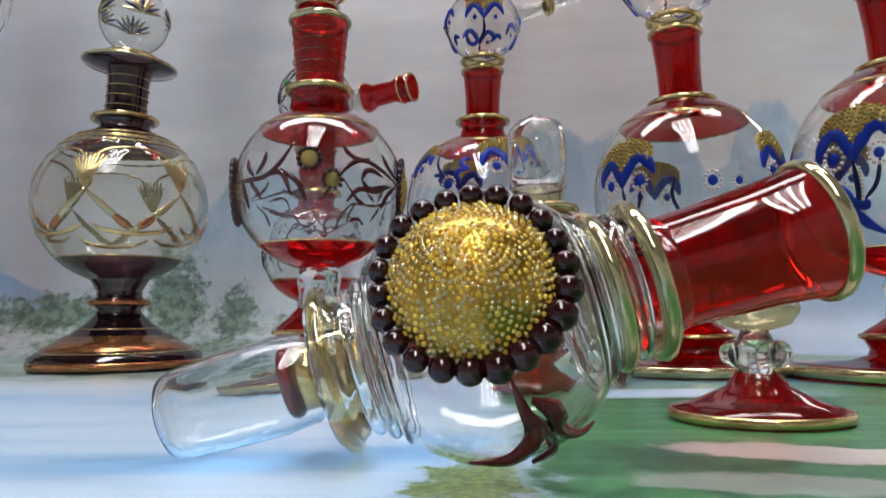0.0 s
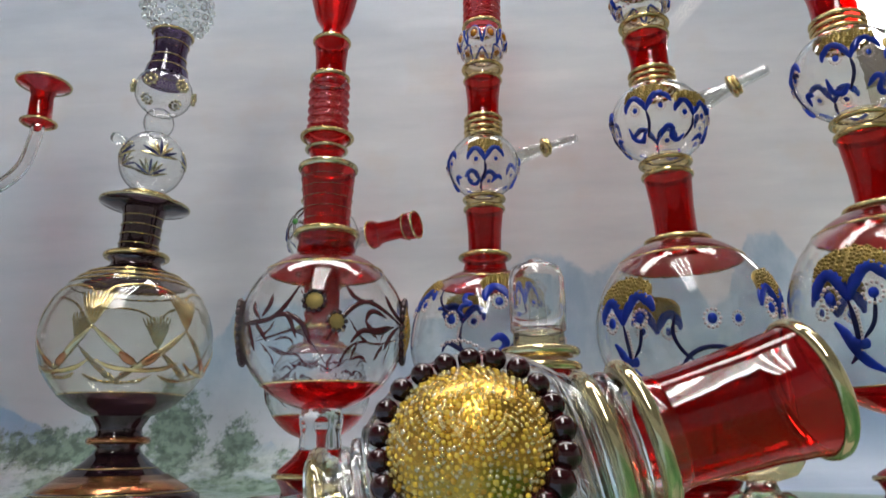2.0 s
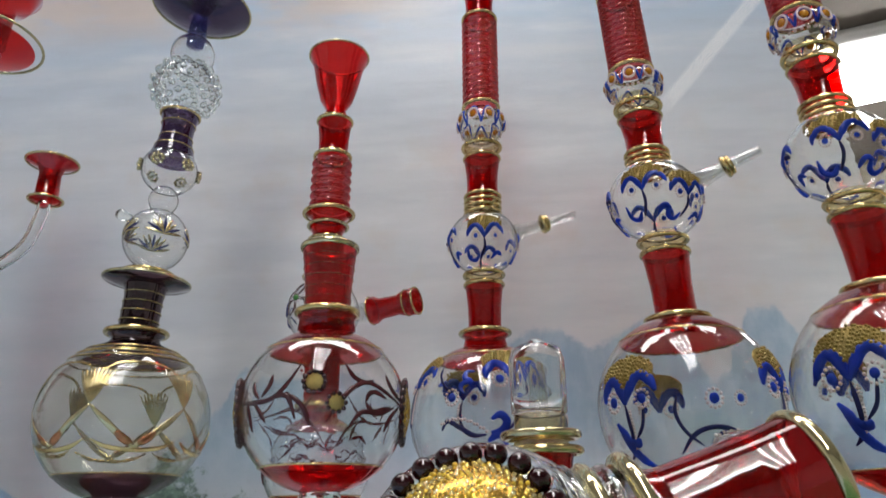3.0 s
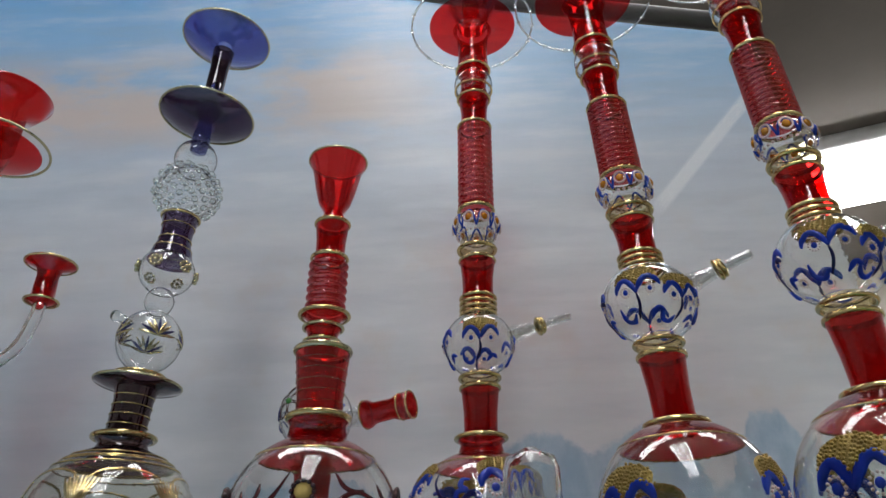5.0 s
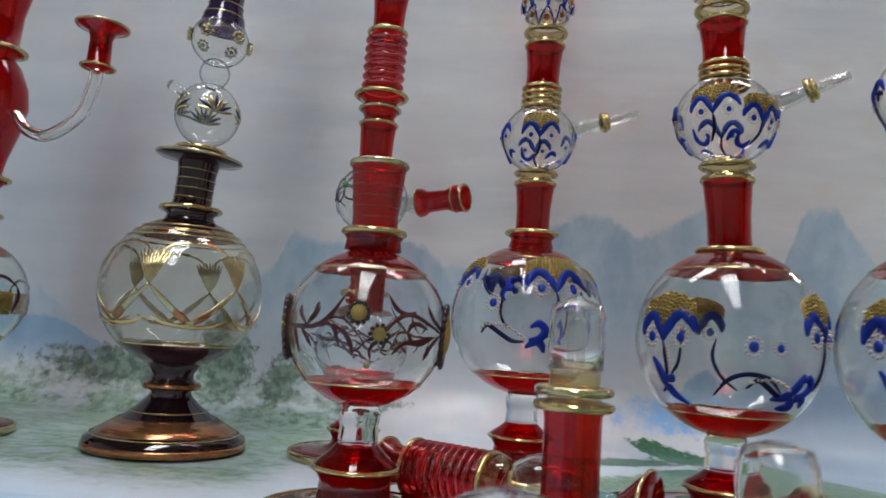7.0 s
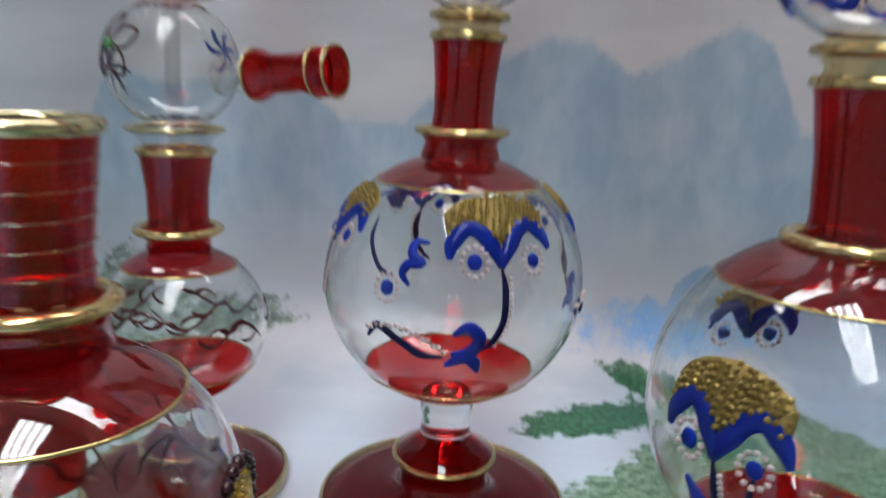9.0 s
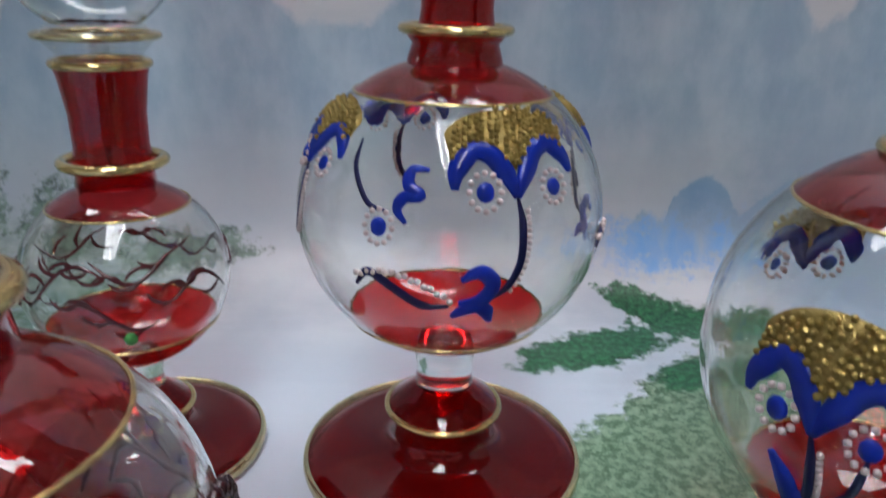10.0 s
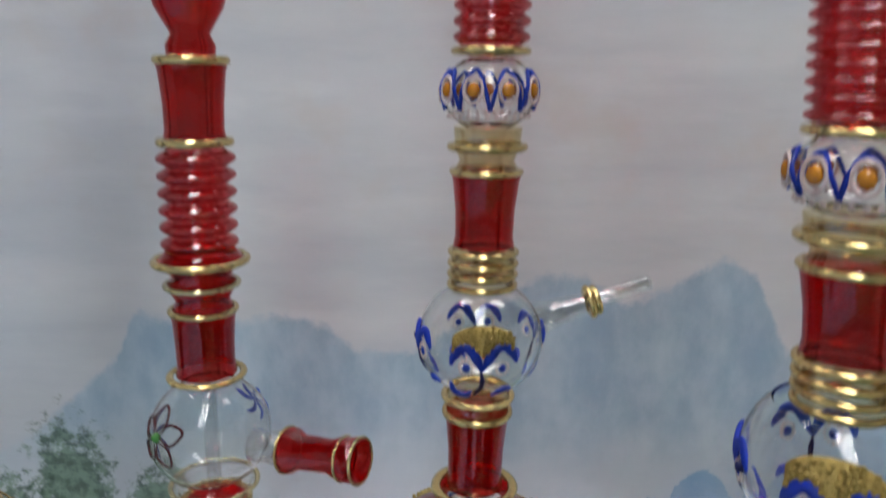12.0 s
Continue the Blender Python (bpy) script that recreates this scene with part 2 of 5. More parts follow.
    col = n.mix(n.math("MULTIPLY", blue, 0.9), col, (0.16, 0.40, 0.78))
    # left: bushes and grey-green field
    field = n.math("MULTIPLY", n.step(n.math("ADD", u, n.math("MULTIPLY", edge, 0.05)), -0.085, -0.115), n.step(v, 0.14, 0.10))
    field = n.math("MULTIPLY", field, n.step(n.math("ADD", v, n.math("MULTIPLY", edge, 0.06)), -0.10, -0.05))
    col = n.mix(field, col, n.mix(n.math("MULTIPLY", n.step(n.noise(stretched(30, 60), 1.0, 5, 0.7), 0.46, 0.64), 0.7), n.mix(n.step(mid, 0.38, 0.62), (0.055, 0.12, 0.07), (0.21, 0.29, 0.24)), (0.38, 0.45, 0.53)))
    for spec in ((-0.192, 0.135, 0.024, 0.040, 5, 2.4), (-0.152, 0.125, 0.016, 0.024, -8, 2.4), (-0.26, 0.128, 0.07, 0.016, 0, 2.6), (-0.10, 0.118, 0.03, 0.012, 0, 2.6)):
        col = n.mix(n.math("MULTIPLY", blob(*spec, 0.5), 0.9), col, n.mix(n.step(mid, 0.35, 0.65), (0.03, 0.07, 0.05), (0.15, 0.24, 0.18)))
    # light bush on the flat
    bush = n.math("SUBTRACT", n.math("ADD", n.math("MULTIPLY", n.math("SUBTRACT", u, 0.038), 1.0), 0.012), v)
    bush = n.math("ADD", bush, n.math("MULTIPLY", edge, 0.045))
    slope = n.math("SUBTRACT", n.math("MULTIPLY_ADD", u, -1.35, 0.27), n.math("ADD", v, n.math("MULTIPLY", edge, 0.02)))
    bush = n.math("MULTIPLY", n.math("MULTIPLY", n.step(bush, 0.0, 0.006), n.step(slope, 0.0, 0.006)), n.step(u, 0.02, 0.035))
    col = n.mix(bush, col, n.mix(n.step(n.noise(uv, 330, 5, 0.7), 0.38, 0.64), (0.05, 0.115, 0.065), (0.21, 0.31, 0.21)))
    # pine boughs
    pine = n.mix(n.step(n.noise(uv, 420, 4, 0.7), 0.38, 0.68), (0.012, 0.060, 0.028), (0.045, 0.20, 0.085))
    for spec in ((0.056, 0.063, 0.037, 0.0135, 22, 1.5), (0.080, 0.095, 0.019, 0.009, -30, 1.7), (0.104, 0.083, 0.034, 0.014, 5, 1.6), (0.090, 0.046, 0.024, 0.011, 18, 1.6)):
        col = n.mix(blob(*spec), col, pine)
    # meadow, path and water at the front
    meadow = n.math("MULTIPLY", n.step(n.math("ADD", v, n.math("MULTIPLY", edge, 0.03)), -0.058, -0.075), n.step(n.math("ADD", u, n.math("MULTIPLY", edge, 0.03)), -0.004, 0.006))
    meadow = n.math("MULTIPLY", meadow, n.step(slope, 0.0, 0.006))
    col = n.mix(meadow, col, n.mix(n.step(n.math("MULTIPLY_ADD", mid, 0.6, n.math("MULTIPLY", streak, 0.4)), 0.36, 0.62), (0.010, 0.070, 0.030), (0.050, 0.20, 0.075)))
    pond = n.math("MULTIPLY", meadow, n.step(n.math("ADD", v, n.math("MULTIPLY", edge, 0.03)), -0.122, -0.112))
    col = n.mix(pond, col, n.mix(n.step(streak, 0.35, 0.65), (0.045, 0.13, 0.16), (0.09, 0.20, 0.20)))
    shore = n.math("MULTIPLY", n.step(v, -0.146, -0.138), n.step(v, -0.116, -0.126))
    col = n.mix(n.math("MULTIPLY", n.math("MULTIPLY", shore, meadow), n.step(u, 0.10, 0.05)), col, n.mix(streak, (0.26, 0.40, 0.58), (0.50, 0.60, 0.70)))
    water = n.math("MULTIPLY", n.step(n.math("ADD", v, n.math("MULTIPLY", edge, 0.02)), -0.085, -0.14), n.step(n.math("ADD", u, n.math("MULTIPLY", edge, 0.03)), 0.006, -0.004))
    col = n.mix(water, col, n.mix(n.step(streak, 0.35, 0.62), (0.13, 0.29, 0.50), (0.38, 0.49, 0.62)))
    for spec, tone in (((0.044, -0.217, 0.024, 0.008, -20, 1.0), (0.48, 0.42, 0.41)), ((0.030, -0.236, 0.020, 0.007, -10, 1.2), (0.22, 0.27, 0.24))):
        col = n.mix(n.math("MULTIPLY", blob(*spec), 0.9), col, tone)
    for spec in ((-0.006, -0.234, 0.008, 0.014, 0, 2.2), (-0.043, -0.247, 0.010, 0.004, 10, 2.0), (-0.030, -0.249, 0.005, 0.003, 0, 2.0)):
        col = n.mix(blob(*spec), col, n.mix(n.step(n.noise(uv, 700, 4, 0.7), 0.38, 0.62), (0.025, 0.07, 0.010), (0.17, 0.24, 0.06)))
    weave = n.add("ShaderNodeTexChecker", stretched(1, 1), (1, 1, 1), (0, 0, 0), 1800.0).outputs[1]
    normal = n.bump(n.math("ADD", n.math("MULTIPLY", weave, 0.2), n.math("MULTIPLY", n.noise(stretched(5, 30), 1.0, 3), 3.0)), 0.25, 0.002)
    return n.done(n.principled(Base_Color=col, Roughness=0.30, Normal=normal, Specular_IOR_Level=0.5))


def plain(name, a, b, scale=6.0, rough=0.7, bump=0.1):
    n = Nodes(name)
    pos = n.add("ShaderNodeTexCoord").outputs["Object"]
    base = n.mix(n.noise(pos, scale, 5), a, b)
    normal = n.bump(n.noise(pos, scale * 12, 4), bump, 0.01)
    return n.done(n.principled(Base_Color=base, Roughness=rough, Normal=normal))


def glow(name, colour, strength):
    n = Nodes(name)
    return n.done(n.add("ShaderNodeEmission", colour, strength).outputs[0])


VINYL = landscape()
# for the unseen walls, kept pale to bounce light onto the backdrop
PALE = plain("pale_bounce_wall_paint", (0.58, 0.58, 0.57), (0.66, 0.66, 0.65))
WALL = plain("beige_wall_paint", (0.30, 0.27, 0.23), (0.36, 0.33, 0.29))
CEILING = plain("ceiling_board", (0.20, 0.175, 0.15), (0.26, 0.23, 0.20), 3.0, 0.8)
FLOOR = plain("grey_floor", (0.20, 0.19, 0.18), (0.27, 0.26, 0.25), 8.0, 0.5)
WOOD = plain("table_board", (0.30, 0.22, 0.15), (0.40, 0.30, 0.21), 12.0)
DARK_METAL = plain("dark_rail", (0.05, 0.048, 0.048), (0.09, 0.085, 0.085), 30.0, 0.35)
WHITE_METAL = plain("white_lamp_housing", (0.72, 0.72, 0.70), (0.8, 0.8, 0.78), 9.0, 0.4)
LIT = glow("fluorescent_tube", (0.965, 0.965, 1.0), TUBE_POWER)
# same tubes, turned down so that the flat gets less overhead light
LIT_DIM = glow("dimmed_fluorescent_tube", (0.965, 0.965, 1.0), TUBE_POWER * 0.42)


# ---- mesh helpers ----
SHADOWLESS = {"blown_clear_glass", "thick_clear_glass", "smoked_amber_glass", "gold_glass_grains"}


def link(name, bm, material, parent=None, label="", smooth=True):
    me = bpy.data.meshes.new(name)
    bm.to_mesh(me)
    bm.free()
    if smooth:
        me.polygons.foreach_set("use_smooth", [True] * len(me.polygons))
    me.materials.append(material)
    ob = new(name, me)
    ob.visible_shadow = material.name not in SHADOWLESS
    if parent is not None:
        ob.parent = parent
    if label:
        tagged(ob, label=label)
    return ob


def part(name, bm, material, parent, label=""):
    return link(name, bm, material, parent, label)


def thing(name, label, category, group="", x=0.0, y=0.0, z=0.0):
    ob = new(name)
    ob.location = (x, y, z)
    ob.empty_display_size = 0.02
    return tagged(ob, label=label, category=category, group=group)


def lathe(profile, n=56, closed=False):
    """A turned form from (radius, height) pairs."""
    bm = bmesh.new()
    rows = []
    for r, z in profile:
        if r < 1e-6:
            rows.append([bm.verts.new((0, 0, z))])
        else:
            rows.append([bm.verts.new((r * math.cos(2 * math.pi * k / n), r * math.sin(2 * math.pi * k / n), z)) for k in range(n)])
    pairs = list(zip(rows, rows[1:]))
    if closed:
        pairs.append((rows[-1], rows[0]))
    for a, b in pairs:
        for k in range(n):
            j = (k + 1) % n
            if len(a) == 1 and len(b) == 1:
                continue
            if len(a) == 1:
                bm.faces.new((a[0], b[j], b[k]))
            elif len(b) == 1:
                bm.faces.new((a[k], a[j], b[0]))
            else:
                bm.faces.new((a[k], a[j], b[j], b[k]))
    bmesh.ops.recalc_face_normals(bm, faces=bm.faces)
    bm.faces.ensure_lookup_table()
    wide = max(bm.faces, key=lambda f: f.calc_center_median().to_2d().length)
    mid = wide.calc_center_median()
    if not closed and wide.normal.dot(Vector((mid.x, mid.y, 0))) < 0:
        bmesh.ops.reverse_faces(bm, faces=bm.faces)
    return bm


def torus(r, z, thick, tall=None, n=56, m=10):
    tall = tall or thick
    return lathe([(r + thick * math.cos(2 * math.pi * k / m), z + tall * math.sin(2 * math.pi * k / m)) for k in range(m)], n, True)


def arc(rx, rz, zc, z0, z1, steps=14):
    """The profile of a ball between two heights."""
    out = []
    a0, a1 = (math.asin(max(-1, min(1, (q - zc) / rz))) for q in (z0, z1))
    for k in range(steps + 1):
        a = a0 + (a1 - a0) * k / steps
        out.append((max(rx * math.cos(a), 0.0), zc + rz * math.sin(a)))
    return out


def spline(points, per=6):
    """Points along a smooth line through the given ones."""
    p = [Vector(q) for q in points]
    if len(p) < 3:
        return p
    p = [2 * p[0] - p[1], *p, 2 * p[-1] - p[-2]]
    out = []
    for a, b, c, d in zip(p, p[1:], p[2:], p[3:]):
        for k in range(per):
            t = k / per
            out.append(0.5 * (2 * b + (c - a) * t + (2 * a - 5 * b + 4 * c - d) * t * t + (3 * b - a - 3 * c + d) * t**3))
    out.append(p[-2])
    return out


def tube(points, radius, bm=None, m=8, per=6, taper=0.35, flat=1.0, out_from=None):
    """A rounded line; radius is a number or one value a point. It thins to its ends by taper."""
    bm = bm or bmesh.new()
    line = spline(points, per)
    rings = []
    total = len(line) - 1
    up = Vector((0.31, 0.17, 0.93)).normalized()
    for i, q in enumerate(line):
        way = (line[min(i + 1, total)] - line[max(i - 1, 0)]).normalized()
        ref = (q - out_from).normalized() if out_from is not None else up
        side = way.cross(ref)
        side = side.normalized() if side.length > 1e-6 else way.orthogonal().normalized()
        lift = side.cross(way)
        f = i / total
        r = radius * (taper + (1 - taper) * min(1.0, 4 * min(f, 1 - f) + (0.0 if taper < 1 else 1.0)))
        rings.append([bm.verts.new(q + r * (side * math.cos(2 * math.pi * k / m) + flat * lift * math.sin(2 * math.pi * k / m))) for k in range(m)])
    for a, b in zip(rings, rings[1:]):
        for k in range(m):
            j = (k + 1) % m
            bm.faces.new((a[k], a[j], b[j], b[k]))
    bm.faces.new(rings[0][::-1])
    bm.faces.new(rings[-1])
    return bm


def ball(centre, radius, bm=None, squash=None, cuts=2):
    bm = bm or bmesh.new()
    m = Matrix.Translation(centre)
    if squash:
        m = m @ squash
    bmesh.ops.create_icosphere(bm, subdivisions=cuts, radius=radius, matrix=m)
    return bm


def box(x0, x1, y0, y1, z0, z1, bevel=0.0):
    bm = bmesh.new()
    bmesh.ops.create_cube(bm, size=1, matrix=Matrix.Translation(((x0 + x1) / 2, (y0 + y1) / 2, (z0 + z1) / 2)) @ Matrix.Diagonal((x1 - x0, y1 - y0, z1 - z0, 1)))
    if bevel:
        bmesh.ops.bevel(bm, geom=bm.edges[:], offset=bevel, segments=2, affect="EDGES")
    return bm


def shell(profile, wall=0.0007, n=56):
    """A turned vessel wall with an outer and an inner face."""
    inner = []
    for i, (q, z) in enumerate(profile):
        (r0, z0), (r1, z1) = profile[max(i - 1, 0)], profile[min(i + 1, len(profile) - 1)]
        dr, dz = r1 - r0, z1 - z0
        d = math.hypot(dr, dz) or 1.0
        inner.append((max(q - wall * abs(dz) / d - (0.0 if q > wall else q), 0.0), z + wall * (dr / d) * (1 if dz >= 0 else -1)))
    bm = lathe(profile, n)
    other = lathe(inner, n)
    bmesh.ops.reverse_faces(other, faces=other.faces)
    mesh = bpy.data.meshes.new("inner_face")
    other.to_mesh(mesh)
    other.free()
    bm.from_mesh(mesh)
    bpy.data.meshes.remove(mesh)
    return bm


class Globe:
    """Places on a ball, by bearing and height in degrees."""

    def __init__(self, rx, rz, zc):
        self.rx, self.rz, self.zc = rx, rz, zc

    def at(self, az, el, lift=0.0):
        a, e = radians(az), radians(el)
        return Vector(((self.rx + lift) * math.cos(e) * math.cos(a), (self.rx + lift) * math.cos(e) * math.sin(a), self.zc + (self.rz + lift) * math.sin(e)))

    def line(self, az, el, offsets, k, lift=0.0):
        """Offsets in degrees along the surface from a middle."""
        return [self.at(az + du * k / max(math.cos(radians(el + dv * k)), 0.3), el + dv * k, lift) for du, dv in offsets]

    def centre(self):
        return Vector((0, 0, self.zc))


def strokes(name, globe, az, el, sets, k, radius, material, parent, label="", flat=0.55, lift=0.0002):
    for offsets in sets:
        part(name, tube(globe.line(az, el, offsets, k, lift), radius, flat=flat, out_from=globe.centre()), material, parent, label)


def dots(globe, az, el, k, radius, ring_r, parent, count=10, core=BLUE):
    """A raised dot within a ring of pearly beads."""
    p = globe.at(az, el, 0.0002)
    out = (p - globe.centre()).normalized()
    turn = out.to_track_quat("Z", "Y").to_matrix().to_4x4()
    eye = part("dot", ball(p, radius, squash=turn @ Matrix.Diagonal((1, 1.15, 0.5, 1)), cuts=2), core, parent)
    bm = bmesh.new()
    for i in range(count):
        a = 2 * math.pi * i / count
        ball(p + turn.to_3x3() @ Vector((ring_r * math.cos(a), ring_r * 1.15 * math.sin(a), 0)), ring_r * 0.23, bm, cuts=1)
    tagged(part("bead_ring", bm, PEARL, eye), kind="stuff")
    return eye


def gold_patch(globe, az, el, k, parent, low, high, half=14.0, lift=0.0005, grains=0):
    """A raised field of gold grains between two lines over a span of bearings."""
    bm = bmesh.new()
    rng = random.Random(int(az * 7 + el * 13 + k * 100))
    cols, rows = 22, 9
    grid = []
    for i in range(cols + 1):
        du = half * (2 * i / cols - 1)
        a, b = low(du), high(du)
        grid.append([bm.verts.new(globe.line(az, el, [(du, a + (b - a) * j / rows)], k, lift * (1 if 0 < j < rows and 0 < i < cols else 0.1) * (0.6 + 0.8 * rng.random()))[0]) for j in range(rows + 1)])
    for p, q in zip(grid, grid[1:]):
        for j in range(rows):
            bm.faces.new((p[j], q[j], q[j + 1], p[j + 1]))
    step = math.degrees(0.00125 / globe.rx) / k
    for i in range(int(2 * half / step) if grains else 0):
        du = -half + (i + 0.5) * step
        a, b = low(du), high(du)
        for j in range(int((b - a) / step)):
            spot = (du + rng.uniform(-0.15, 0.15) * step + 0.25 * step * j, a + (j + 0.5 + 0.5 * (i % 2) + rng.uniform(-0.15, 0.15)) * step)
            if abs(spot[0]) < half and spot[1] < high(spot[0]):
                ball(globe.line(az, el, [spot], k, lift + 0.0002)[0], rng.uniform(0.00048, 0.00064), bm, cuts=2)
    return tagged(part("gold_patch", bm, GLITTER, parent, "raised gold grains"), kind="stuff")


BROW_L = [(-14, -4), (-13, 0), (-9, 4.5), (-5, 3.5), (-2, -1.5), (-0.5, -6)]
BROW_R = [(-0.5, -6), (2, -1), (5, 4), (9, 5.5), (13, 2), (15, -2)]


def brow_top(du):
    return 1.5 + 4.5 * abs(math.sin(radians(du / 14 * 180))) - (1.5 if abs(du) < 3 else 0)


def motif(globe, az, el, k, parent, w, grains=120, parts="hbenl"):
    """Painted ornament: a double blue arch under a gold crest, two ringed dots, a falling line and a double curl."""
    if "h" in parts:
        gold_patch(globe, az, el, k, parent, brow_top, lambda du: 5 + 10 * math.sqrt(max(0.0, 1 - (du / 15) ** 2)), grains=grains, lift=w * 0.4)
    strokes("arch", globe, az, el, (BROW_L, BROW_R), k, w, BLUE, parent)
    if "e" in parts:
        dots(globe, az - 7.2 * k / math.cos(radians(el)), el - 4.5 * k, k, w * 0.85, w * 1.5, parent, 12)
        dots(globe, az + 8.5 * k / math.cos(radians(el)), el - 4.5 * k, k, w * 0.75, w * 1.35, parent, 12)
    if "n" in parts:
        strokes("line", globe, az, el, ([(-0.5, -6), (0.3, -12), (0, -20), (-2.5, -26), (-6, -29)],), k, w * 0.42, NAVY, parent)
        bm = bmesh.new()
        for i in range(14):
            f = i / 13
            ball(globe.line(az, el, [(1.6 + 0.6 * math.sin(3 * f) - 3.5 * f**3, -9 - 18 * f)], k, 0.0002)[0], w * 0.3, bm, cuts=1)
        tagged(part("beading", bm, PEARL, parent), kind="stuff")
    if "l" in parts:
        strokes("curl", globe, az, el, ([(-13, -24), (-9, -22), (-6, -25), (-8, -29), (-13, -30)], [(-14, -34), (-10, -31), (-7, -32), (-5, -36)]), k, w * 0.8, BLUE, parent)
        strokes("rope", globe, az, el, ([(-15, -31), (-21, -31), (-28, -27), (-34, -24), (-37, -28)],), k, w * 0.5, NAVY, parent)
        bm = bmesh.new()
        for i in range(16):
            f = i / 15
            ball(globe.line(az, el, [(-15 - 22 * f, -29.5 + 6 * math.sin(2.4 * f) + 0.5 * (i % 2))], k, 0.0003)[0], w * 0.36, bm, cuts=1)
        tagged(part("beading", bm, PEARL, parent), kind="stuff")


# ---- the room ----
def slab(name, x0, x1, y0, y1, z0, z1, material):
    return tagged(link(name, box(x0, x1, y0, y1, z0, z1), material, smooth=False), kind="structure", label="plain " + material.name.replace("_", " "), category=name.split("_")[0])


RX0, RX1, RY0, RY1, RZ0, RZ1 = -3.0, 3.4, -4.0, 3.6, -0.75, 1.95
slab("floor", RX0 - 0.1, RX1 + 0.1, RY0 - 0.1, RY1 + 0.1, RZ0 - 0.1, RZ0, FLOOR)
slab("ceiling", RX0 - 0.1, RX1 + 0.1, RY0 - 0.1, RY1 + 0.1, RZ1, RZ1 + 0.1, CEILING)
slab("wall_west", RX0 - 0.1, RX0, RY0, RY1, RZ0, RZ1, PALE)
slab("wall_east", RX1, RX1 + 0.1, RY0, RY1, RZ0, RZ1, PALE)
slab("wall_south", RX0 - 0.1, RX1 + 0.1, RY0 - 0.1, RY0, RZ0, RZ1, PALE)
slab("wall_north", RX0 - 0.1, RX1 + 0.1, RY1, RY1 + 0.1, RZ0, RZ1, WALL)


def ceiling_light(x, y, wide, long, tubes, turn, lit=LIT):
    """A ceiling tray with bare fluorescent tubes."""
    lamp = thing("ceiling_light", "white ceiling tray with lit fluorescent tubes", "ceiling light", "ceiling lights", x, y, RZ1)
    lamp.rotation_euler[2] = radians(turn)
    part("housing", box(-wide / 2, wide / 2, -long / 2, long / 2, -0.05, -0.001, 0.008), WHITE_METAL, lamp)
    for k in range(tubes):
        q = (k + 0.5) / tubes * wide - wide / 2
        bm = lathe([(0, -long / 2 + 0.03), (0.022, -long / 2 + 0.03), (0.022, long / 2 - 0.03), (0, long / 2 - 0.03)], 16)
        bmesh.ops.transform(bm, matrix=pose(q, 0, -0.072, 90), verts=bm.verts)
        part("tube", bm, lit, lamp, "glowing white tube")
    return lamp


ceiling_light(-0.05, 0.22, 0.30, 2.3, 6, 90, LIT_DIM)
ceiling_light(-0.08, -1.35, 0.56, 2.2, 4, 0)
ceiling_light(1.95, 2.45, 0.6, 1.5, 4, 70)

# table and the printed sheet that bends up behind the bottles
table = thing("table", "wooden table under a printed vinyl sheet", "table", z=RZ0)
part("tabletop", box(-0.75, 0.75, -0.62, 0.30, 0.71, 0.7475, 0.004), WOOD, table)
for lx in (-0.7, 0.7):
    for ly in (-0.57, 0.25):
        part("leg", box(lx - 0.03, lx + 0.03, ly - 0.03, ly + 0.03, 0.0, 0.7095, 0.004), WOOD, table)

SHEET_X0, SHEET_X1 = -0.62, 0.285
BEND_Y, BEND_R = 0.080, 0.04


def sheet_point(s):
    if s < BEND_Y:
        return s, 0.0
    a = (s - BEND_Y) / BEND_R
    if a < math.pi / 2:
        return BEND_Y + BEND_R * math.sin(a), BEND_R * (1 - math.cos(a))
    return BEND_Y + BEND_R, BEND_R + (s - BEND_Y - BEND_R * math.pi / 2)


def printed_sheet():
    bm = bmesh.new()
    lay = bm.loops.layers.uv.new("UVMap")
    nx, ns = 120, 170
    grid = []
    for i in range(nx + 1):
        across = i / nx
        top = 0.527 - 0.206 * (SHEET_X0 + (SHEET_X1 - SHEET_X0) * across) + 0.1028
        col = []
        for j in range(ns + 1):
            f = j / ns
            s = -0.55 + (0.25 + 0.55) * f / 0.6 if f < 0.6 else 0.25 + (top - 0.25) * (f - 0.6) / 0.4
            y, z = sheet_point(s)
            x = SHEET_X0 + (SHEET_X1 - 0.125 * max(0.0, z - 0.06) - SHEET_X0) * across
            if s > 0.13:
                y -= 0.0022 * noise.noise((x * 5, s * 9, 1.0)) * min(1, (s - 0.13) * 20)
            col.append((bm.verts.new((x, y, z)), x, s))
        grid.append(col)
    for a, b in zip(grid, grid[1:]):
        for j in range(ns):
            quad = (a[j], b[j], b[j + 1], a[j + 1])
            face = bm.faces.new([q[0] for q in quad])
            for loop, q in zip(face.loops, quad):
                loop[lay].uv = (q[1], q[2])
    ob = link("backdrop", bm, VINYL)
    solid = ob.modifiers.new("thickness", "SOLIDIFY")
    solid.thickness, solid.offset = 0.0006, -1
    return tagged(ob, label="printed vinyl landscape sheet bent up behind the bottles", category="backdrop", kind="structure")


printed_sheet()
rail = thing("hanging_rail", "dark round rail holding the sheet's top edge", "rail")
part("bar", tube([(SHEET_X0 - 0.3, 0.123, 0.533 - 0.206 * (SHEET_X0 - 0.3)), (0.0, 0.123, 0.533), (SHEET_X1 - 0.04, 0.123, 0.533 - 0.206 * (SHEET_X1 - 0.04))], 0.008, taper=1.0), DARK_METAL, rail)


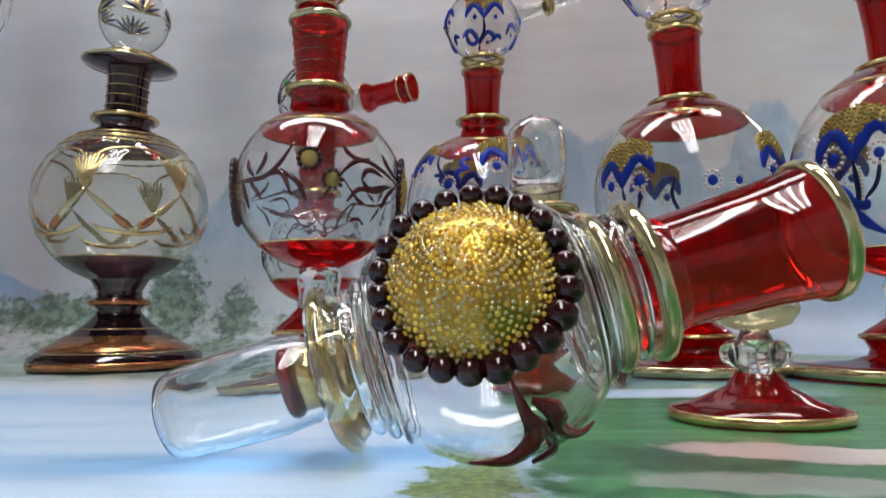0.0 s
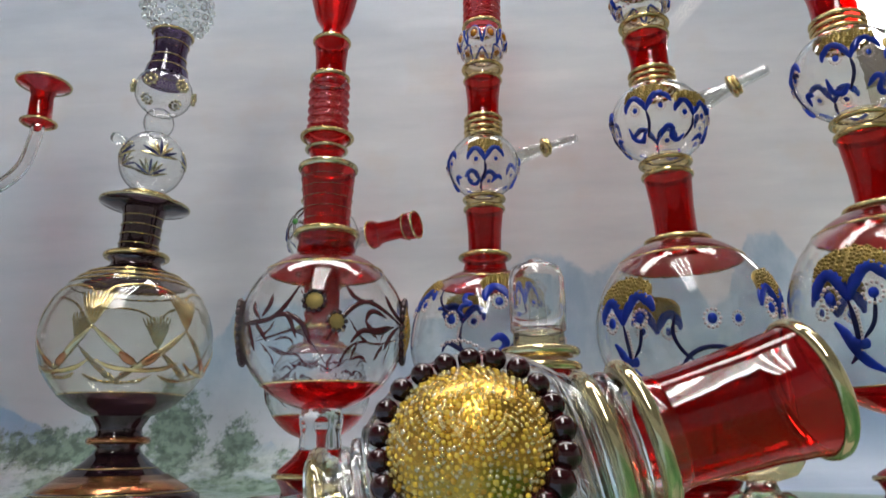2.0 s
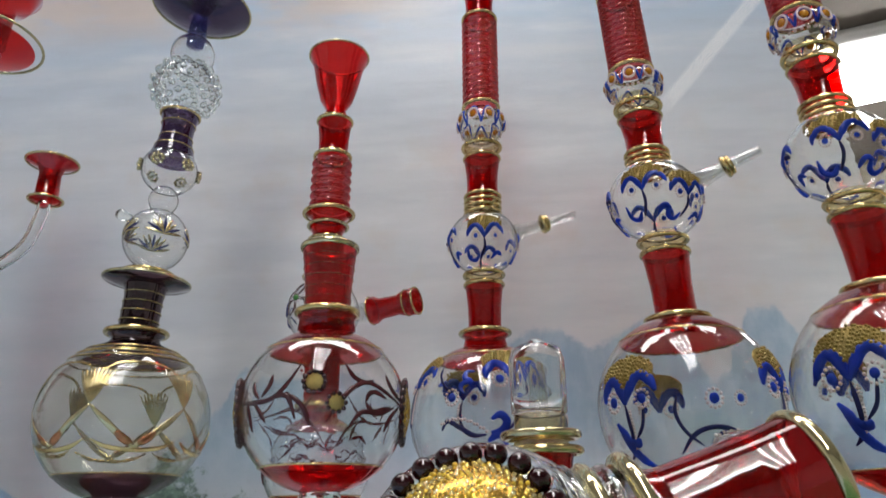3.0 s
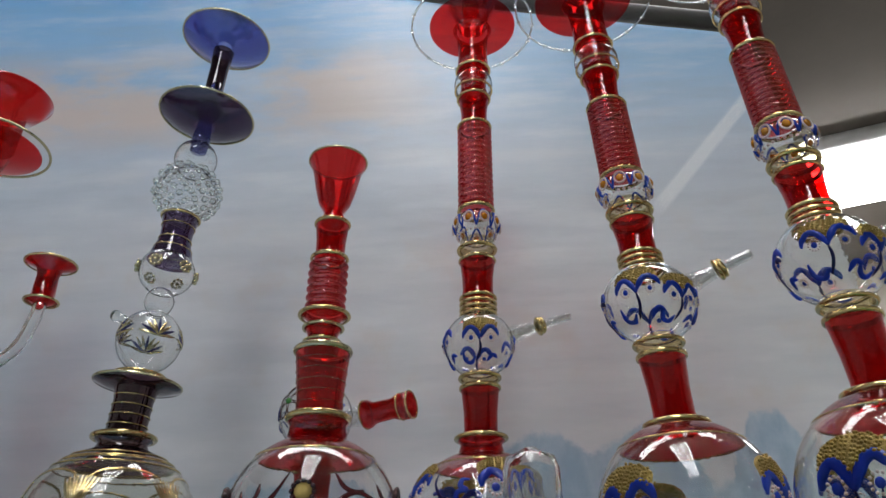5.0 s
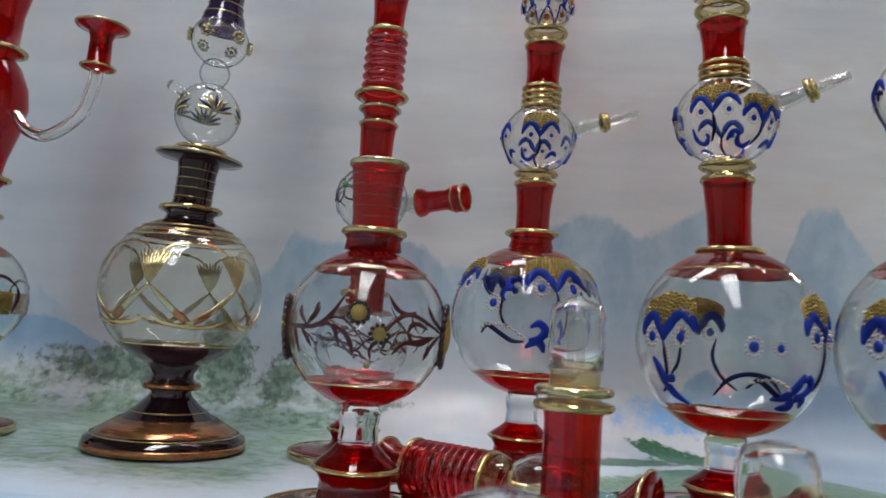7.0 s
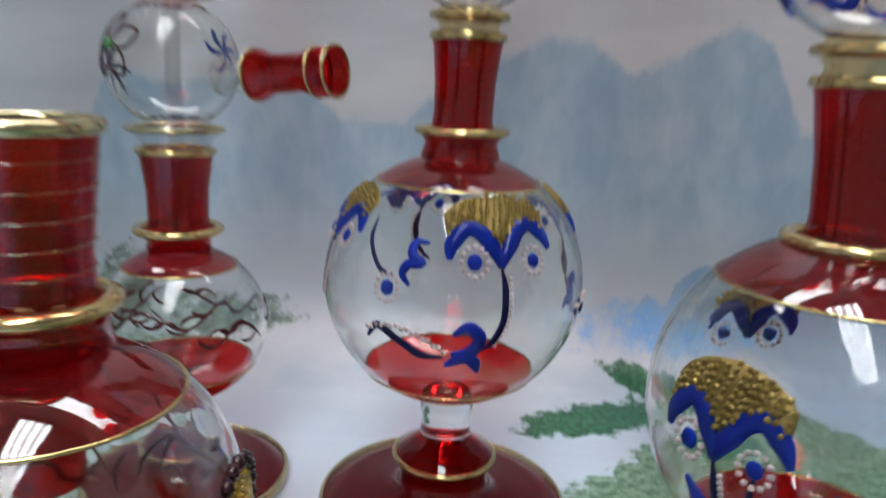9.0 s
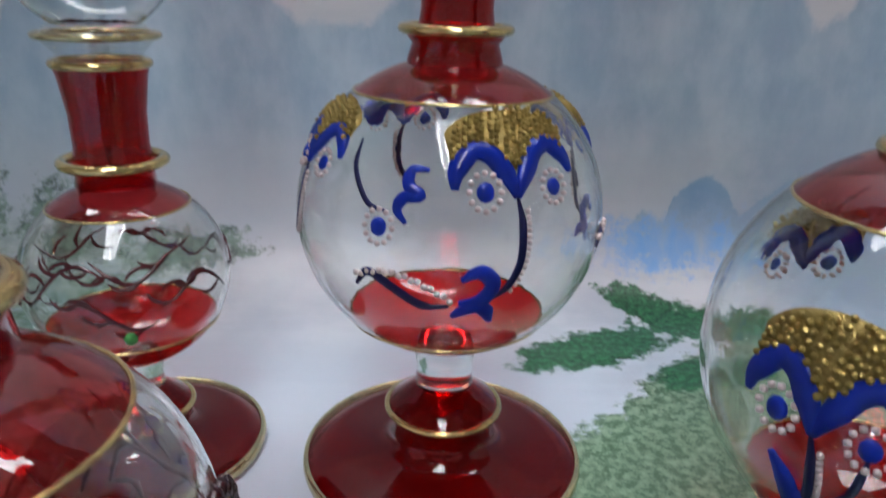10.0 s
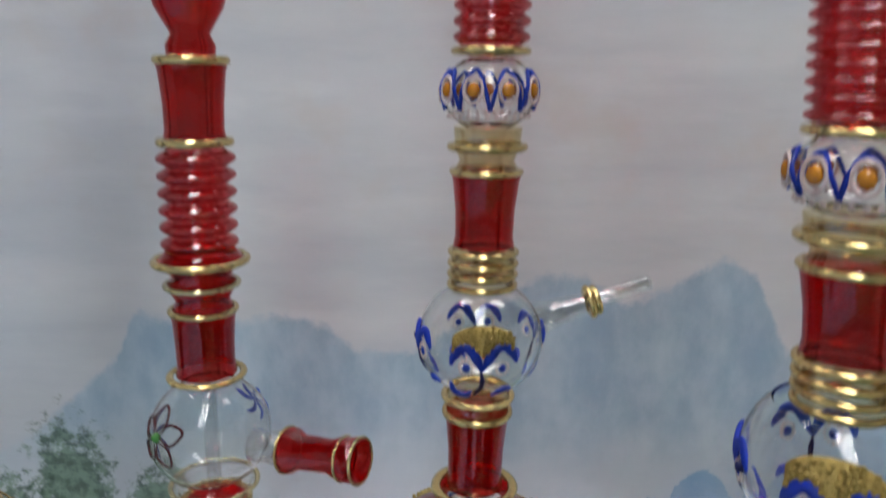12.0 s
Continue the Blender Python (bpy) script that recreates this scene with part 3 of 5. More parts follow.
# ---- bottles ----
def ribbed(r, amp, z0, z1, ribs):
    out = []
    steps = ribs * 6
    for k in range(steps + 1):
        out.append((r - amp + 2 * amp * abs(math.sin(math.pi * k / 6)), z0 + (z1 - z0) * k / steps))
    return out


def foot(parent, r, zr, rr, zs, rs, material=RED_DEEP, lip=0.0038):
    """A disc foot with a bell that carries a gilt ring."""
    part("foot", lathe([(0, 0.0006), (r - 0.001, 0.0004), (r, 0.0015), (r - 0.0006, lip), (r * 0.80, lip + 0.0006), (rr * 1.25, lip + 0.0012), (rr * 0.88, lip + 0.003),
                        (rr * 0.84, zr - 0.004), (rr, zr)]), material, parent)
    part("foot_rim", torus(r - 0.0003, 0.0022, 0.0010, 0.0018), GOLD_PALE, parent, "gilt rim")
    part("bell", lathe([(rr, zr), (rr * 0.93, zr + (zs - zr) * 0.25), (rr * 0.68, zr + (zs - zr) * 0.62), (rs, zs)]), RED, parent)
    part("ring", torus(rr, zr, 0.0009), GOLD, parent, "gilt ring")


def stem(parent, r, z0, z1):
    h = z1 - z0
    part("stem", lathe([(0, z0), (r * 0.94, z0), (r, z0 + h * 0.12), (r * 0.93, z0 + h * 0.42), (r, z0 + h * 0.62), (r * 1.03, z0 + h * 0.80), (r * 0.9, z1), (0, z1)], 40), CLEAR_THICK, parent, "thick clear glass")


def globe_body(parent, rx, rz, zc, low, high, bottom=None, top=None, mid=VESSEL, cap=RED, dome=RED_DOME):
    bottom = zc - rz if bottom is None else bottom
    top = zc + rz if top is None else top
    part("bowl", lathe(arc(rx, rz, zc, bottom, low)), cap, parent, "red stained lower bowl" if cap is RED else "")
    part("globe", shell(arc(rx, rz, zc, low, high, 24), 0.0007, 72), mid, parent, "clear blown glass")
    part("dome", lathe(arc(rx, rz, zc, high, top)), dome, parent)
    for z in (low, high):
        r = rx * math.sqrt(max(0, 1 - ((z - zc) / rz) ** 2))
        part("gilt_line", torus(r, z, 0.00035), GOLD, parent)


def neck(parent, r0, r1, z0, z1, material=RED):
    part("neck", lathe([(r0 * 1.06, z0), (r0, z0 + (z1 - z0) * 0.15), (r0 * 1.02, z0 + (z1 - z0) * 0.5), (r1 * 0.97, z1 - (z1 - z0) * 0.1), (r1 * 1.03, z1)], 48), material, parent)
    part("inner_tube", lathe([(r0 * 0.55, z0 - 0.004), (r0 * 0.6, z1)], 32), CLEAR, parent)


def jewel_band(parent, r, rz, zc, count=9):
    part("jewel_globe", shell(arc(r * 0.97, rz * 1.15, zc, zc - rz, zc + rz), 0.0006, 48), VESSEL, parent)
    g = Globe(r * 0.97, rz * 1.15, zc)
    for i in range(count):
        az = 360 * i / count + 10
        p = g.at(az, 4, 0.0002)
        turn = (p - g.centre()).normalized().to_track_quat("Z", "Y").to_matrix().to_4x4()
        gem = part("gem", ball(p, r * 0.135, squash=turn @ Matrix.Diagonal((1, 1.2, 0.6, 1)), cuts=2), AMBER, parent)
        rim = torus(r * 0.195, 0, r * 0.032)
        bmesh.ops.transform(rim, matrix=Matrix.Translation(p) @ turn @ Matrix.Diagonal((1, 1.25, 1, 1)), verts=rim.verts)
        part("gem_rim", rim, PEARL, gem)
        step = 360 / count
        part("wave", tube([g.at(az - step / 2, -24, 0.0003), g.at(az - step * 0.32, 8, 0.0003), g.at(az, 33, 0.0003), g.at(az + step * 0.32, 8, 0.0003), g.at(az + step / 2, -24, 0.0003)],
                          r * 0.042, taper=1.0), BLUE, parent)
    bm = bmesh.new()
    for i in range(count * 3):
        ball(g.at(360 * i / count / 3, -34, 0.0002), r * 0.06, bm, cuts=1)
    tagged(part("beading", bm, PEARL, parent), kind="stuff")


def spout_clear(parent, start, way, length, r, collar):
    """A thick clear side spout with a gilt collar."""
    turn = Vector(way).normalized().to_track_quat("Z", "Y").to_matrix().to_4x4()
    m = Matrix.Translation(start) @ turn
    bm = lathe([(r * 1.5, 0.0), (r * 1.25, length * 0.15), (r * 0.95, length * 0.4), (r * 0.8, length * 0.6), (r * 0.72, length * 0.97), (r * 0.6, length), (r * 0.4, length * 0.98), (r * 0.42, length * 0.4), (r * 1.1, 0.0)], 32, True)
    bmesh.ops.transform(bm, matrix=m, verts=bm.verts)
    sp = part("spout", bm, SPOUT, parent, "clear glass side spout")
    for k, rr in ((0.0, 1.75), (0.0018, 1.5)):
        bm = torus(r * rr * 0.7, collar + k, r * 0.42, 0.0011)
        bmesh.ops.transform(bm, matrix=m, verts=bm.verts)
        part("collar", bm, GOLD, sp, "gilt collar")


def tall_bottle(x, y, zmap, rx, zc, label, faces, upper_faces, spout_way, upper_r, spout_length, lean=(0, 0), high=0.78):
    """Tall ornamental bottle: footed globe, necks, a small globe with spout, jewelled band, ribbed tube and a wide bowl."""
    b = thing("glass_bottle", label, "bottle", "painted bottles", x, y)
    Z = lambda q: float(np.interp(q, zmap[0], zmap[1]))
    rz = zc - Z(0.0355)
    foot(b, 0.0357, Z(0.017), 0.0143, Z(0.0235), 0.0068)
    stem(b, 0.0074, Z(0.0226), Z(0.0362))
    globe_body(b, rx, rz, zc, zc - rz * 0.74, zc + rz * high, top=zc + rz * 0.955)
    ring = Z(0.11)
    part("collar", lathe([(rx * 0.30, zc + rz * 0.952), (0.0104, zc + rz * 0.985), (0.0095, ring - 0.003), (0.0118, ring)], 48), RED, b)
    part("ring", torus(0.0112, ring, 0.0015, 0.0012), GOLD, b, "gilt ring")
    neck(b, 0.0078, 0.0091, ring + 0.0008, Z(0.1335))
    part("ring", torus(0.0093, Z(0.1338), 0.0008, 0.0011), GOLD, b, "gilt ring")
    part("ring", torus(0.0095, Z(0.1388), 0.0010), GOLD, b, "gilt ring")
    part("joint", lathe([(0.0088, Z(0.1335)), (0.0076, Z(0.136)), (0.0092, Z(0.139)), (0.0070, Z(0.142))], 40), GOLD_CLEAR, b)
    zu = Z(0.156)
    part("small_globe", shell(arc(upper_r, upper_r * 0.96, zu, Z(0.1412), Z(0.1705), 18), 0.0006, 56), VESSEL, b, "clear blown glass")
    for k in range(4):
        part("ring", torus(0.0089, Z(0.1712) + k * (Z(0.181) - Z(0.1712)) / 3.2, 0.0008, 0.0009), GOLD, b, "gilt ring")
    part("joint", lathe([(0.0082, Z(0.170)), (0.0082, Z(0.182))], 40), GOLD_CLEAR, b)
    neck(b, 0.0078, 0.0091, Z(0.182), Z(0.2015))
    part("ring", torus(0.0090, Z(0.202), 0.0009), GOLD, b, "gilt ring")
    part("joint", lathe([(0.0088, Z(0.202)), (0.0072, Z(0.205)), (0.0085, Z(0.208)), (0.0090, Z(0.2135))], 40), GOLD_CLEAR, b)
    part("ring", torus(0.0096, Z(0.2085), 0.0011), GOLD, b, "gilt ring")
    jewel_band(b, 0.0126, (Z(0.231) - Z(0.2135)) / 2, Z(0.2222))
    part("ring", torus(0.0093, Z(0.2325), 0.0010), GOLD, b, "gilt ring")
    part("ribbed_tube", lathe(ribbed(0.0089, 0.0010, Z(0.234), Z(0.288), 14), 48), PINK, b, "ribbed pale ruby glass")
    part("ring", torus(0.0091, Z(0.289), 0.0010), GOLD, b, "gilt ring")
    neck(b, 0.0074, 0.0086, Z(0.2895), Z(0.309))
    part("ring", torus(0.0093, Z(0.3100), 0.0008), GOLD, b, "gilt ring")
    part("bulge", shell(arc(0.0114, 0.0105, Z(0.3215), Z(0.3125), Z(0.3305)), 0.0006, 40), VESSEL, b)
    part("bulge_core", lathe([(0.0082, Z(0.310)), (0.0074, Z(0.320)), (0.0086, Z(0.332))], 40), RED, b)
    part("ring", torus(0.0108, Z(0.3165), 0.0006), GOLD, b, "gilt ring")
    part("ring", torus(0.0098, Z(0.332), 0.0009), GOLD, b, "gilt ring")
    part("bowl_stem", lathe([(0.0096, Z(0.332)), (0.0088, Z(0.345)), (0.0095, Z(0.36)), (0.012, Z(0.3655))], 40), RED, b)
    part("smoking_bowl", lathe([(0.0095, Z(0.3645)), (0.018, Z(0.3665)), (0.0268, Z(0.3685))], 56), RED, b, "wide red glass tray")
    part("tray_rim", lathe([(0.0268, Z(0.3686)), (0.032, Z(0.3694)), (0.0378, Z(0.3680))], 56), CLEAR, b, "clear scalloped rim")
    g = Globe(0.0378, 0.0378, Z(0.3680))
    bm = tube([g.at(20 * i, 0) for i in range(19)], 0.0006, taper=1.0)
    part("tray_edge", bm, CLEAR_THICK, b)
    for i in range(18):
        part("nub", ball(g.at(20 * i, 0), 0.0013, cuts=1), CLEAR_THICK, b)
    part("cup", lathe([(0.009, Z(0.369)), (0.011, Z(0.378)), (0.0150, Z(0.388)), (0.0145, Z(0.3895))], 40), RED, b)
    gl = Globe(rx, rz, zc)
    for az, el, k, pieces in faces:
        motif(gl, az, el, k, b, 0.0013 * k + 0.0002, 260, pieces)
    gu = Globe(upper_r, upper_r * 0.96, zu)
    for az, el, k in upper_faces:
        motif(gu, az, el, k, b, 0.00125, 110, "hbe" if math.sin(radians(az)) < -0.8 else "be")
        strokes("curl", gu, az, el, ([(-14, -14), (-12, -22), (-7, -25), (-4, -20)], [(5, -24), (10, -18), (14, -20)]), k, 0.0010, BLUE, b)
        strokes("line", gu, az, el, ([(-0.5, -6), (0, -14), (-3, -24)],), k, 0.0006, NAVY, b)
    part("bead", ball(gu.at(178, 0), 0.0013), NAVY, b)
    way = Vector(spout_way).normalized()
    spout_clear(b, Vector((0, 0, zu)) + way * upper_r * 0.97, way + Vector((0, 0, 0.02)), spout_length, 0.0030, spout_length * 0.46)
    for ob in b.children_recursive:
        for v in ob.data.vertices:
            rise = max(0.0, v.co.z - 0.095)
            v.co.x += lean[0] * rise
            v.co.y += lean[1] * rise
    return b


B3 = ([0, 0.4], [0, 0.4])
b3 = tall_bottle(0.0, 0.0, B3, 0.0352, 0.070, "tall clear glass bottle with red necks and blue painted arches",
            [(-69, 28, 1.45, "hbenl"), (-158, 30, 1.25, "hben"), (112, 32, 1.3, "hben"), (22, 30, 1.3, "hbenl")], [(-88, 0, 2.0), (-168, 4, 1.9), (20, 4, 1.8), (95, 4, 1.9)], (0.94, 0.08, 0.30), 0.0172, 0.0325, (0.017, 0.0))
g3 = Globe(0.0352, 0.0345, 0.070)
dots(g3, -115, 9, 1.0, 0.0017, 0.0029, b3, 12)
strokes("curl", g3, -103, 20, ([(3, 8), (-2, 8), (-3, 3), (1, 0), (-4, -1), (-6, -5), (-3, -9)],), 1.0, 0.0012, BLUE, b3)
strokes("line", g3, -122, 20, ([(-6, 16), (-5, 6), (2, -4), (10, -6)],), 1.0, 0.0006, NAVY, b3)
strokes("curl", g3, 128, 28, ([(-8, 4), (-3, 7), (0, 0), (5, 8), (12, 6)],), 1.0, 0.0022, BLUE, b3)
B4 = ([0, 0.017, 0.0355, 0.11, 0.134, 0.156, 0.18, 0.2222, 0.2895, 0.366, 0.4], [0, 0.0128, 0.0305, 0.098, 0.126, 0.150, 0.172, 0.2085, 0.262, 0.342, 0.373])
b4 = tall_bottle(0.073, -0.062, B4, 0.0330, 0.065, "tall red-necked glass bottle with bold blue arches and gold crests",
                 [(-144, 6, 1.36, "hben"), (-41, 10, 1.3, "hbenl"), (96, 12, 1.25, "hbe")], [(-118, 4, 1.9), (-62, -6, 1.7), (0, 4, 1.7), (80, 6, 1.9), (160, 4, 1.8)], (0.90, -0.41, 0.29), 0.0188, 0.027, (-0.025, 0.09), 0.72)
g4 = Globe(0.0330, 0.0345, 0.065)
for az, el, q in ((-92, -3, 0.0016), (-77, -3, 0.0012)):
    dots(g4, az, el, 1.0, q, q * 1.65, b4, 12)
strokes("curl", g4, -152, -26, ([(-2, 14), (2, 8), (4, 0), (8, -8), (14, -14)], [(2, 6), (8, 2), (12, 4)]), 1.0, 0.0017, BLUE, b4)
strokes("curl", g4, -64, -30, ([(6, 14), (2, 6), (-4, 0), (-12, -2)], [(-2, 2), (2, -6), (-6, -8)]), 1.0, 0.0017, BLUE, b4)
strokes("rope", g4, -88, -24, ([(-22, -8), (-16, 2), (-6, 6), (6, 4), (14, -4)],), 1.0, 0.0008, NAVY, b4)
strokes("line", g4, -118, -10, ([(6, 10), (4, 0), (8, -10), (16, -18)], [(-14, 8), (-16, -4), (-22, -12)]), 1.0, 0.0006, NAVY, b4)
copy_thing(b4, pose(0.130, -0.096, 0, 0, 1, 2))


# red globe bottle with open neck and brown branches
def flower(globe, az, el, r, parent, beads=14, dome=0.3):
    p = globe.at(az, el, 0.0001)
    turn = (p - globe.centre()).normalized().to_track_quat("Z", "Y").to_matrix().to_4x4()
    m = Matrix.Translation(p) @ turn
    bm = lathe([(0, r * dome), (r * 0.4, r * dome * 0.9), (r * 0.75, r * dome * 0.5), (r * 0.92, 0), (0.3 * r, -0.1 * r)], 32)
    bmesh.ops.transform(bm, matrix=m, verts=bm.verts)
    heart = part("flower", bm, GLITTER, parent, "gold grained flower with dark beads")
    for i in range(beads):
        a = 2 * math.pi * i / beads
        part("petal_bead", ball(m @ Vector((r * 1.02 * math.cos(a), r * 1.02 * math.sin(a), r * 0.06)), r * 0.27, cuts=2), BEAD, heart)
    return heart


def medallion(globe, az, el, r, parent):
    """A large flower that follows the globe: a grained gold dome within a ring of small dark beads."""
    p = globe.at(az, el)
    turn = (p - globe.centre()).normalized().to_track_quat("Z", "Y").to_matrix().to_4x4()
    m = Matrix.Translation(p) @ turn
    sag = lambda q: -q * q / (2 * globe.rx)
    bm = lathe([(0, 0.0011), (r * 0.4, 0.0010 + sag(r * 0.4)), (r * 0.75, 0.0005 + sag(r * 0.75)), (r * 0.93, 0.0002 + sag(r * 0.93)), (r * 0.90, sag(r) - 0.0002)], 40)
    bmesh.ops.transform(bm, matrix=m, verts=bm.verts)
    heart = part("flower", bm, GOLD_LEAF, parent, "gold grained flower disc")
    rng = random.Random(int(az))
    bm = bmesh.new()
    for i in range(260):
        q = r * 0.9 * math.sqrt((i + 0.5) / 260)
        place = m @ Vector((q * math.cos(2.39996 * i), q * math.sin(2.39996 * i), 0.0011 + sag(q) - 0.0005 * q / r))
        bmesh.ops.create_icosphere(bm, subdivisions=1, radius=rng.uniform(0.00036, 0.00052), matrix=Matrix.Translation(place))
    tagged(part("grain", bm, GRAIN, heart, "gold grains"), kind="stuff")
    for i in range(22):
        a = 2 * math.pi * i / 22
        flat = turn @ Matrix.Diagonal((1, 1, 0.7, 1))
        part("petal_bead", ball(m @ Vector((r * 1.03 * math.cos(a), r * 1.03 * math.sin(a), sag(r) + 0.0008)), 0.00140, squash=flat, cuts=2), BEAD, heart)
    return heart


def vine(globe, az, el, k, w, parent, seed, length=34):
    """A long waving stroke with curled side shoots."""
    rng = random.Random(seed)
    way = rng.uniform(-0.35, 0.35)
    flip = rng.choice((-1, 1))
    line = []
    for j in range(7):
        f = j / 6
        line.append((flip * length * (f - 0.5), length * (f - 0.5) * math.sin(way) + 6 * math.sin(5.2 * f + seed)))
    strokes("vine", globe, az, el, (line,), k, w, BROWN, parent)
    for j in (1, 2, 3, 4, 5):
        x, y = line[j]
        s = -1 if j % 2 else 1
        a = rng.uniform(0.7, 1.3) * s
        shoot = [(x, y)]
        for q in range(1, 5):
            a += 0.45 * s * flip
            shoot.append((shoot[-1][0] + flip * 3.2 * math.cos(a), shoot[-1][1] + 3.2 * math.sin(a)))
        strokes("shoot", globe, az, el, (shoot,), k, w * 0.9, BROWN, parent)


b2 = thing("glass_vase", "round clear glass vase with red neck and dark branch relief", "vase", "", -0.053, -0.104)
foot(b2, 0.030, 0.0165, 0.0135, 0.0240, 0.0066)
stem(b2, 0.0066, 0.0232, 0.0364)
globe_body(b2, 0.0262, 0.0257, 0.061, 0.0432, 0.0792, top=0.0858)
part("collar", lathe([(0.0068, 0.0856), (0.0095, 0.0862), (0.0090, 0.0895), (0.0105, 0.0922)], 48), RED, b2)
part("ring", torus(0.0096, 0.0922, 0.0014, 0.0012), GOLD, b2, "gilt ring")
part("neck", lathe([(0.0078, 0.093), (0.0076, 0.098), (0.0084, 0.107), (0.0092, 0.1148)], 56), RED, b2)
part("rim", torus(0.0093, 0.1152, 0.0008, 0.0011), GOLD_PALE, b2, "pale gilt rim")
for k in range(5):
    part("gilt_line", torus(0.00775 + 0.00028 * k, 0.0968 + 0.0036 * k, 0.00014), GOLD_CLEAR, b2)
part("inner_tube", lathe([(0.0048, 0.066), (0.0050, 0.093)], 40), RED, b2)
g2 = Globe(0.0262, 0.0257, 0.061)
flower(g2, -84, 9, 0.0030, b2, 12)
flower(g2, -70, -4, 0.0026, b2, 10)
medallion(g2, 3, -3, 0.0092, b2)
medallion(g2, 191, -3, 0.0092, b2)
SPRAY = ([(-66, -1), (-50, -2), (-35, -1), (-25, 6), (-15, 21)], [(-36, -1), (-28, 1), (-22, -1), (-17, -14)], [(-50, 12), (-49, 6), (-44, 0)], [(-34, 15), (-36, 8), (-42, 1)],
         [(-56, -2), (-53, -10), (-50, -20)], [(-48, -3), (-43, -8), (-38, -15)], [(-24, 3), (-13, -6), (-8, -18)], [(2, -16), (11, -2), (20, 7), (30, 10), (44, 5), (64, -2)], [(13, 22), (19, 13), (27, 10), (33, 12)],
         [(44, 17), (50, 8), (62, 1)], [(27, -3), (30, 3), (36, 4), (44, 1)], [(27, -3), (33, -8), (48, -4)], [(17, -17), (25, -9), (38, -9), (52, -4)], [(43, -20), (48, -11), (58, -3)])
strokes("vine", g2, -78, 0, SPRAY, 1.0, 0.00075, BROWN, b2)
strokes("vine", g2, 98, -3, SPRAY, 1.0, 0.00050, BROWN, b2)
strokes("sprig", g2, 90, -16, ([(-24, -4), (-18, 2), (-10, 0)], [(-20, 3), (-16, -6)], [(4, 6), (8, -2), (6, -10)], [(14, 2), (20, -4), (28, -2)], [(18, 3), (22, -8)]), 1.0, 0.0006, BROWN, b2)

# tall thin-necked bottle behind it, with a red side spout and a red cup
c = thing("glass_bottle", "slender glass bottle with red ribbed column and red side spout", "bottle", "", -0.078, 0.004)
foot(c, 0.0296, 0.0135, 0.0118, 0.0195, 0.0056)
stem(c, 0.0056, 0.0186, 0.0284)
globe_body(c, 0.0240, 0.0233, 0.0507, 0.0385, 0.0682, bottom=0.0278, top=0.0728)
part("collar", lathe([(0.0070, 0.0727), (0.0090, 0.0732), (0.0086, 0.0758), (0.0112, 0.0783)], 48), RED, c)
part("ring", torus(0.0110, 0.0785, 0.0014, 0.0012), GOLD, c, "gilt ring")
neck(c, 0.0082, 0.0098, 0.0792, 0.1000)
part("ring", torus(0.0100, 0.1005, 0.0009, 0.0010), GOLD, c, "gilt ring")
part("lip", lathe([(0.0098, 0.1005), (0.0090, 0.1025), (0.0125, 0.1065), (0.0100, 0.1085)], 48), CLEAR, c)
part("ring", torus(0.0126, 0.1065, 0.0008), GOLD_PALE, c, "pale gilt ring")
part("small_globe", shell(arc(0.0175, 0.0172, 0.1235, 0.1085, 0.1392, 18), 0.0006, 56), VESSEL, c, "clear blown glass")
part("inner_tube", lathe([(0.0022, 0.075), (0.0022, 0.140)], 24), CLEAR, c)
gc = Globe(0.0175, 0.0172, 0.1235)
for k in range(5):
    a = radians(72 * k + 20)
    line = [(2 * math.cos(a), 2 * math.sin(a)), (11 * math.cos(a - 0.5), 11 * math.sin(a - 0.5)), (17 * math.cos(a), 17 * math.sin(a)), (11 * math.cos(a + 0.5), 11 * math.sin(a + 0.5)), (2 * math.cos(a), 2 * math.sin(a))]
    strokes("petal_line", gc, -128, 14, (line,), 1.8, 0.00045, BROWN, c)
part("dot", ball(gc.at(-128, 14), 0.0015, cuts=2), GREEN, c)
for k in range(6):
    strokes("spray", gc, -178, -6, ([(0, 0), (9 * math.cos(k), 9 * math.sin(k)), (17 * math.cos(k + 0.3), 17 * math.sin(k + 0.3))],), 1.7, 0.0007, NAVY, c)
    strokes("spray", gc, 55, 14, ([(0, 0), (9 * math.cos(k), 9 * math.sin(k)), (15 * math.cos(k + 0.4), 15 * math.sin(k + 0.4))],), 1.6, 0.0008, BLUE, c)
gb = Globe(0.0240, 0.0233, 0.0507)
for az, el, seed in ((40, 4, 24), (95, 2, 26), (150, 6, 27), (-160, -4, 29)):
    vine(gb, az, el, 1.5, 0.0005, c, seed)
for az, el, seed in ((-104, 14, 31), (-62, 22, 33), (-78, -4, 35), (-30, 4, 37)):
    vine(gb, az, el, 1.35, 0.0005, c, seed)
part("dot", ball(gb.at(-70, -18), 0.0016, cuts=2), GREEN, c)
part("ring", torus(0.0103, 0.1415, 0.0011, 0.0009), GOLD, c, "gilt ring")
neck(c, 0.0081, 0.0090, 0.1420, 0.1605)
part("ring", torus(0.0090, 0.1612, 0.0009), GOLD, c, "gilt ring")
part("joint", lathe([(0.0087, 0.161), (0.0074, 0.1645), (0.0099, 0.1688), (0.0081, 0.172), (0.0129, 0.1755), (0.0095, 0.1785)], 48), RED, c)
part("ring", torus(0.0099, 0.1688, 0.0009), GOLD_PALE, c, "pale gilt ring")
part("ring", torus(0.0125, 0.1757, 0.0011), GOLD, c, "gilt ring")
part("ribbed_tube", lathe(ribbed(0.0092, 0.0014, 0.1785, 0.2065, 6), 48), PINK, c, "ribbed pale ruby glass")
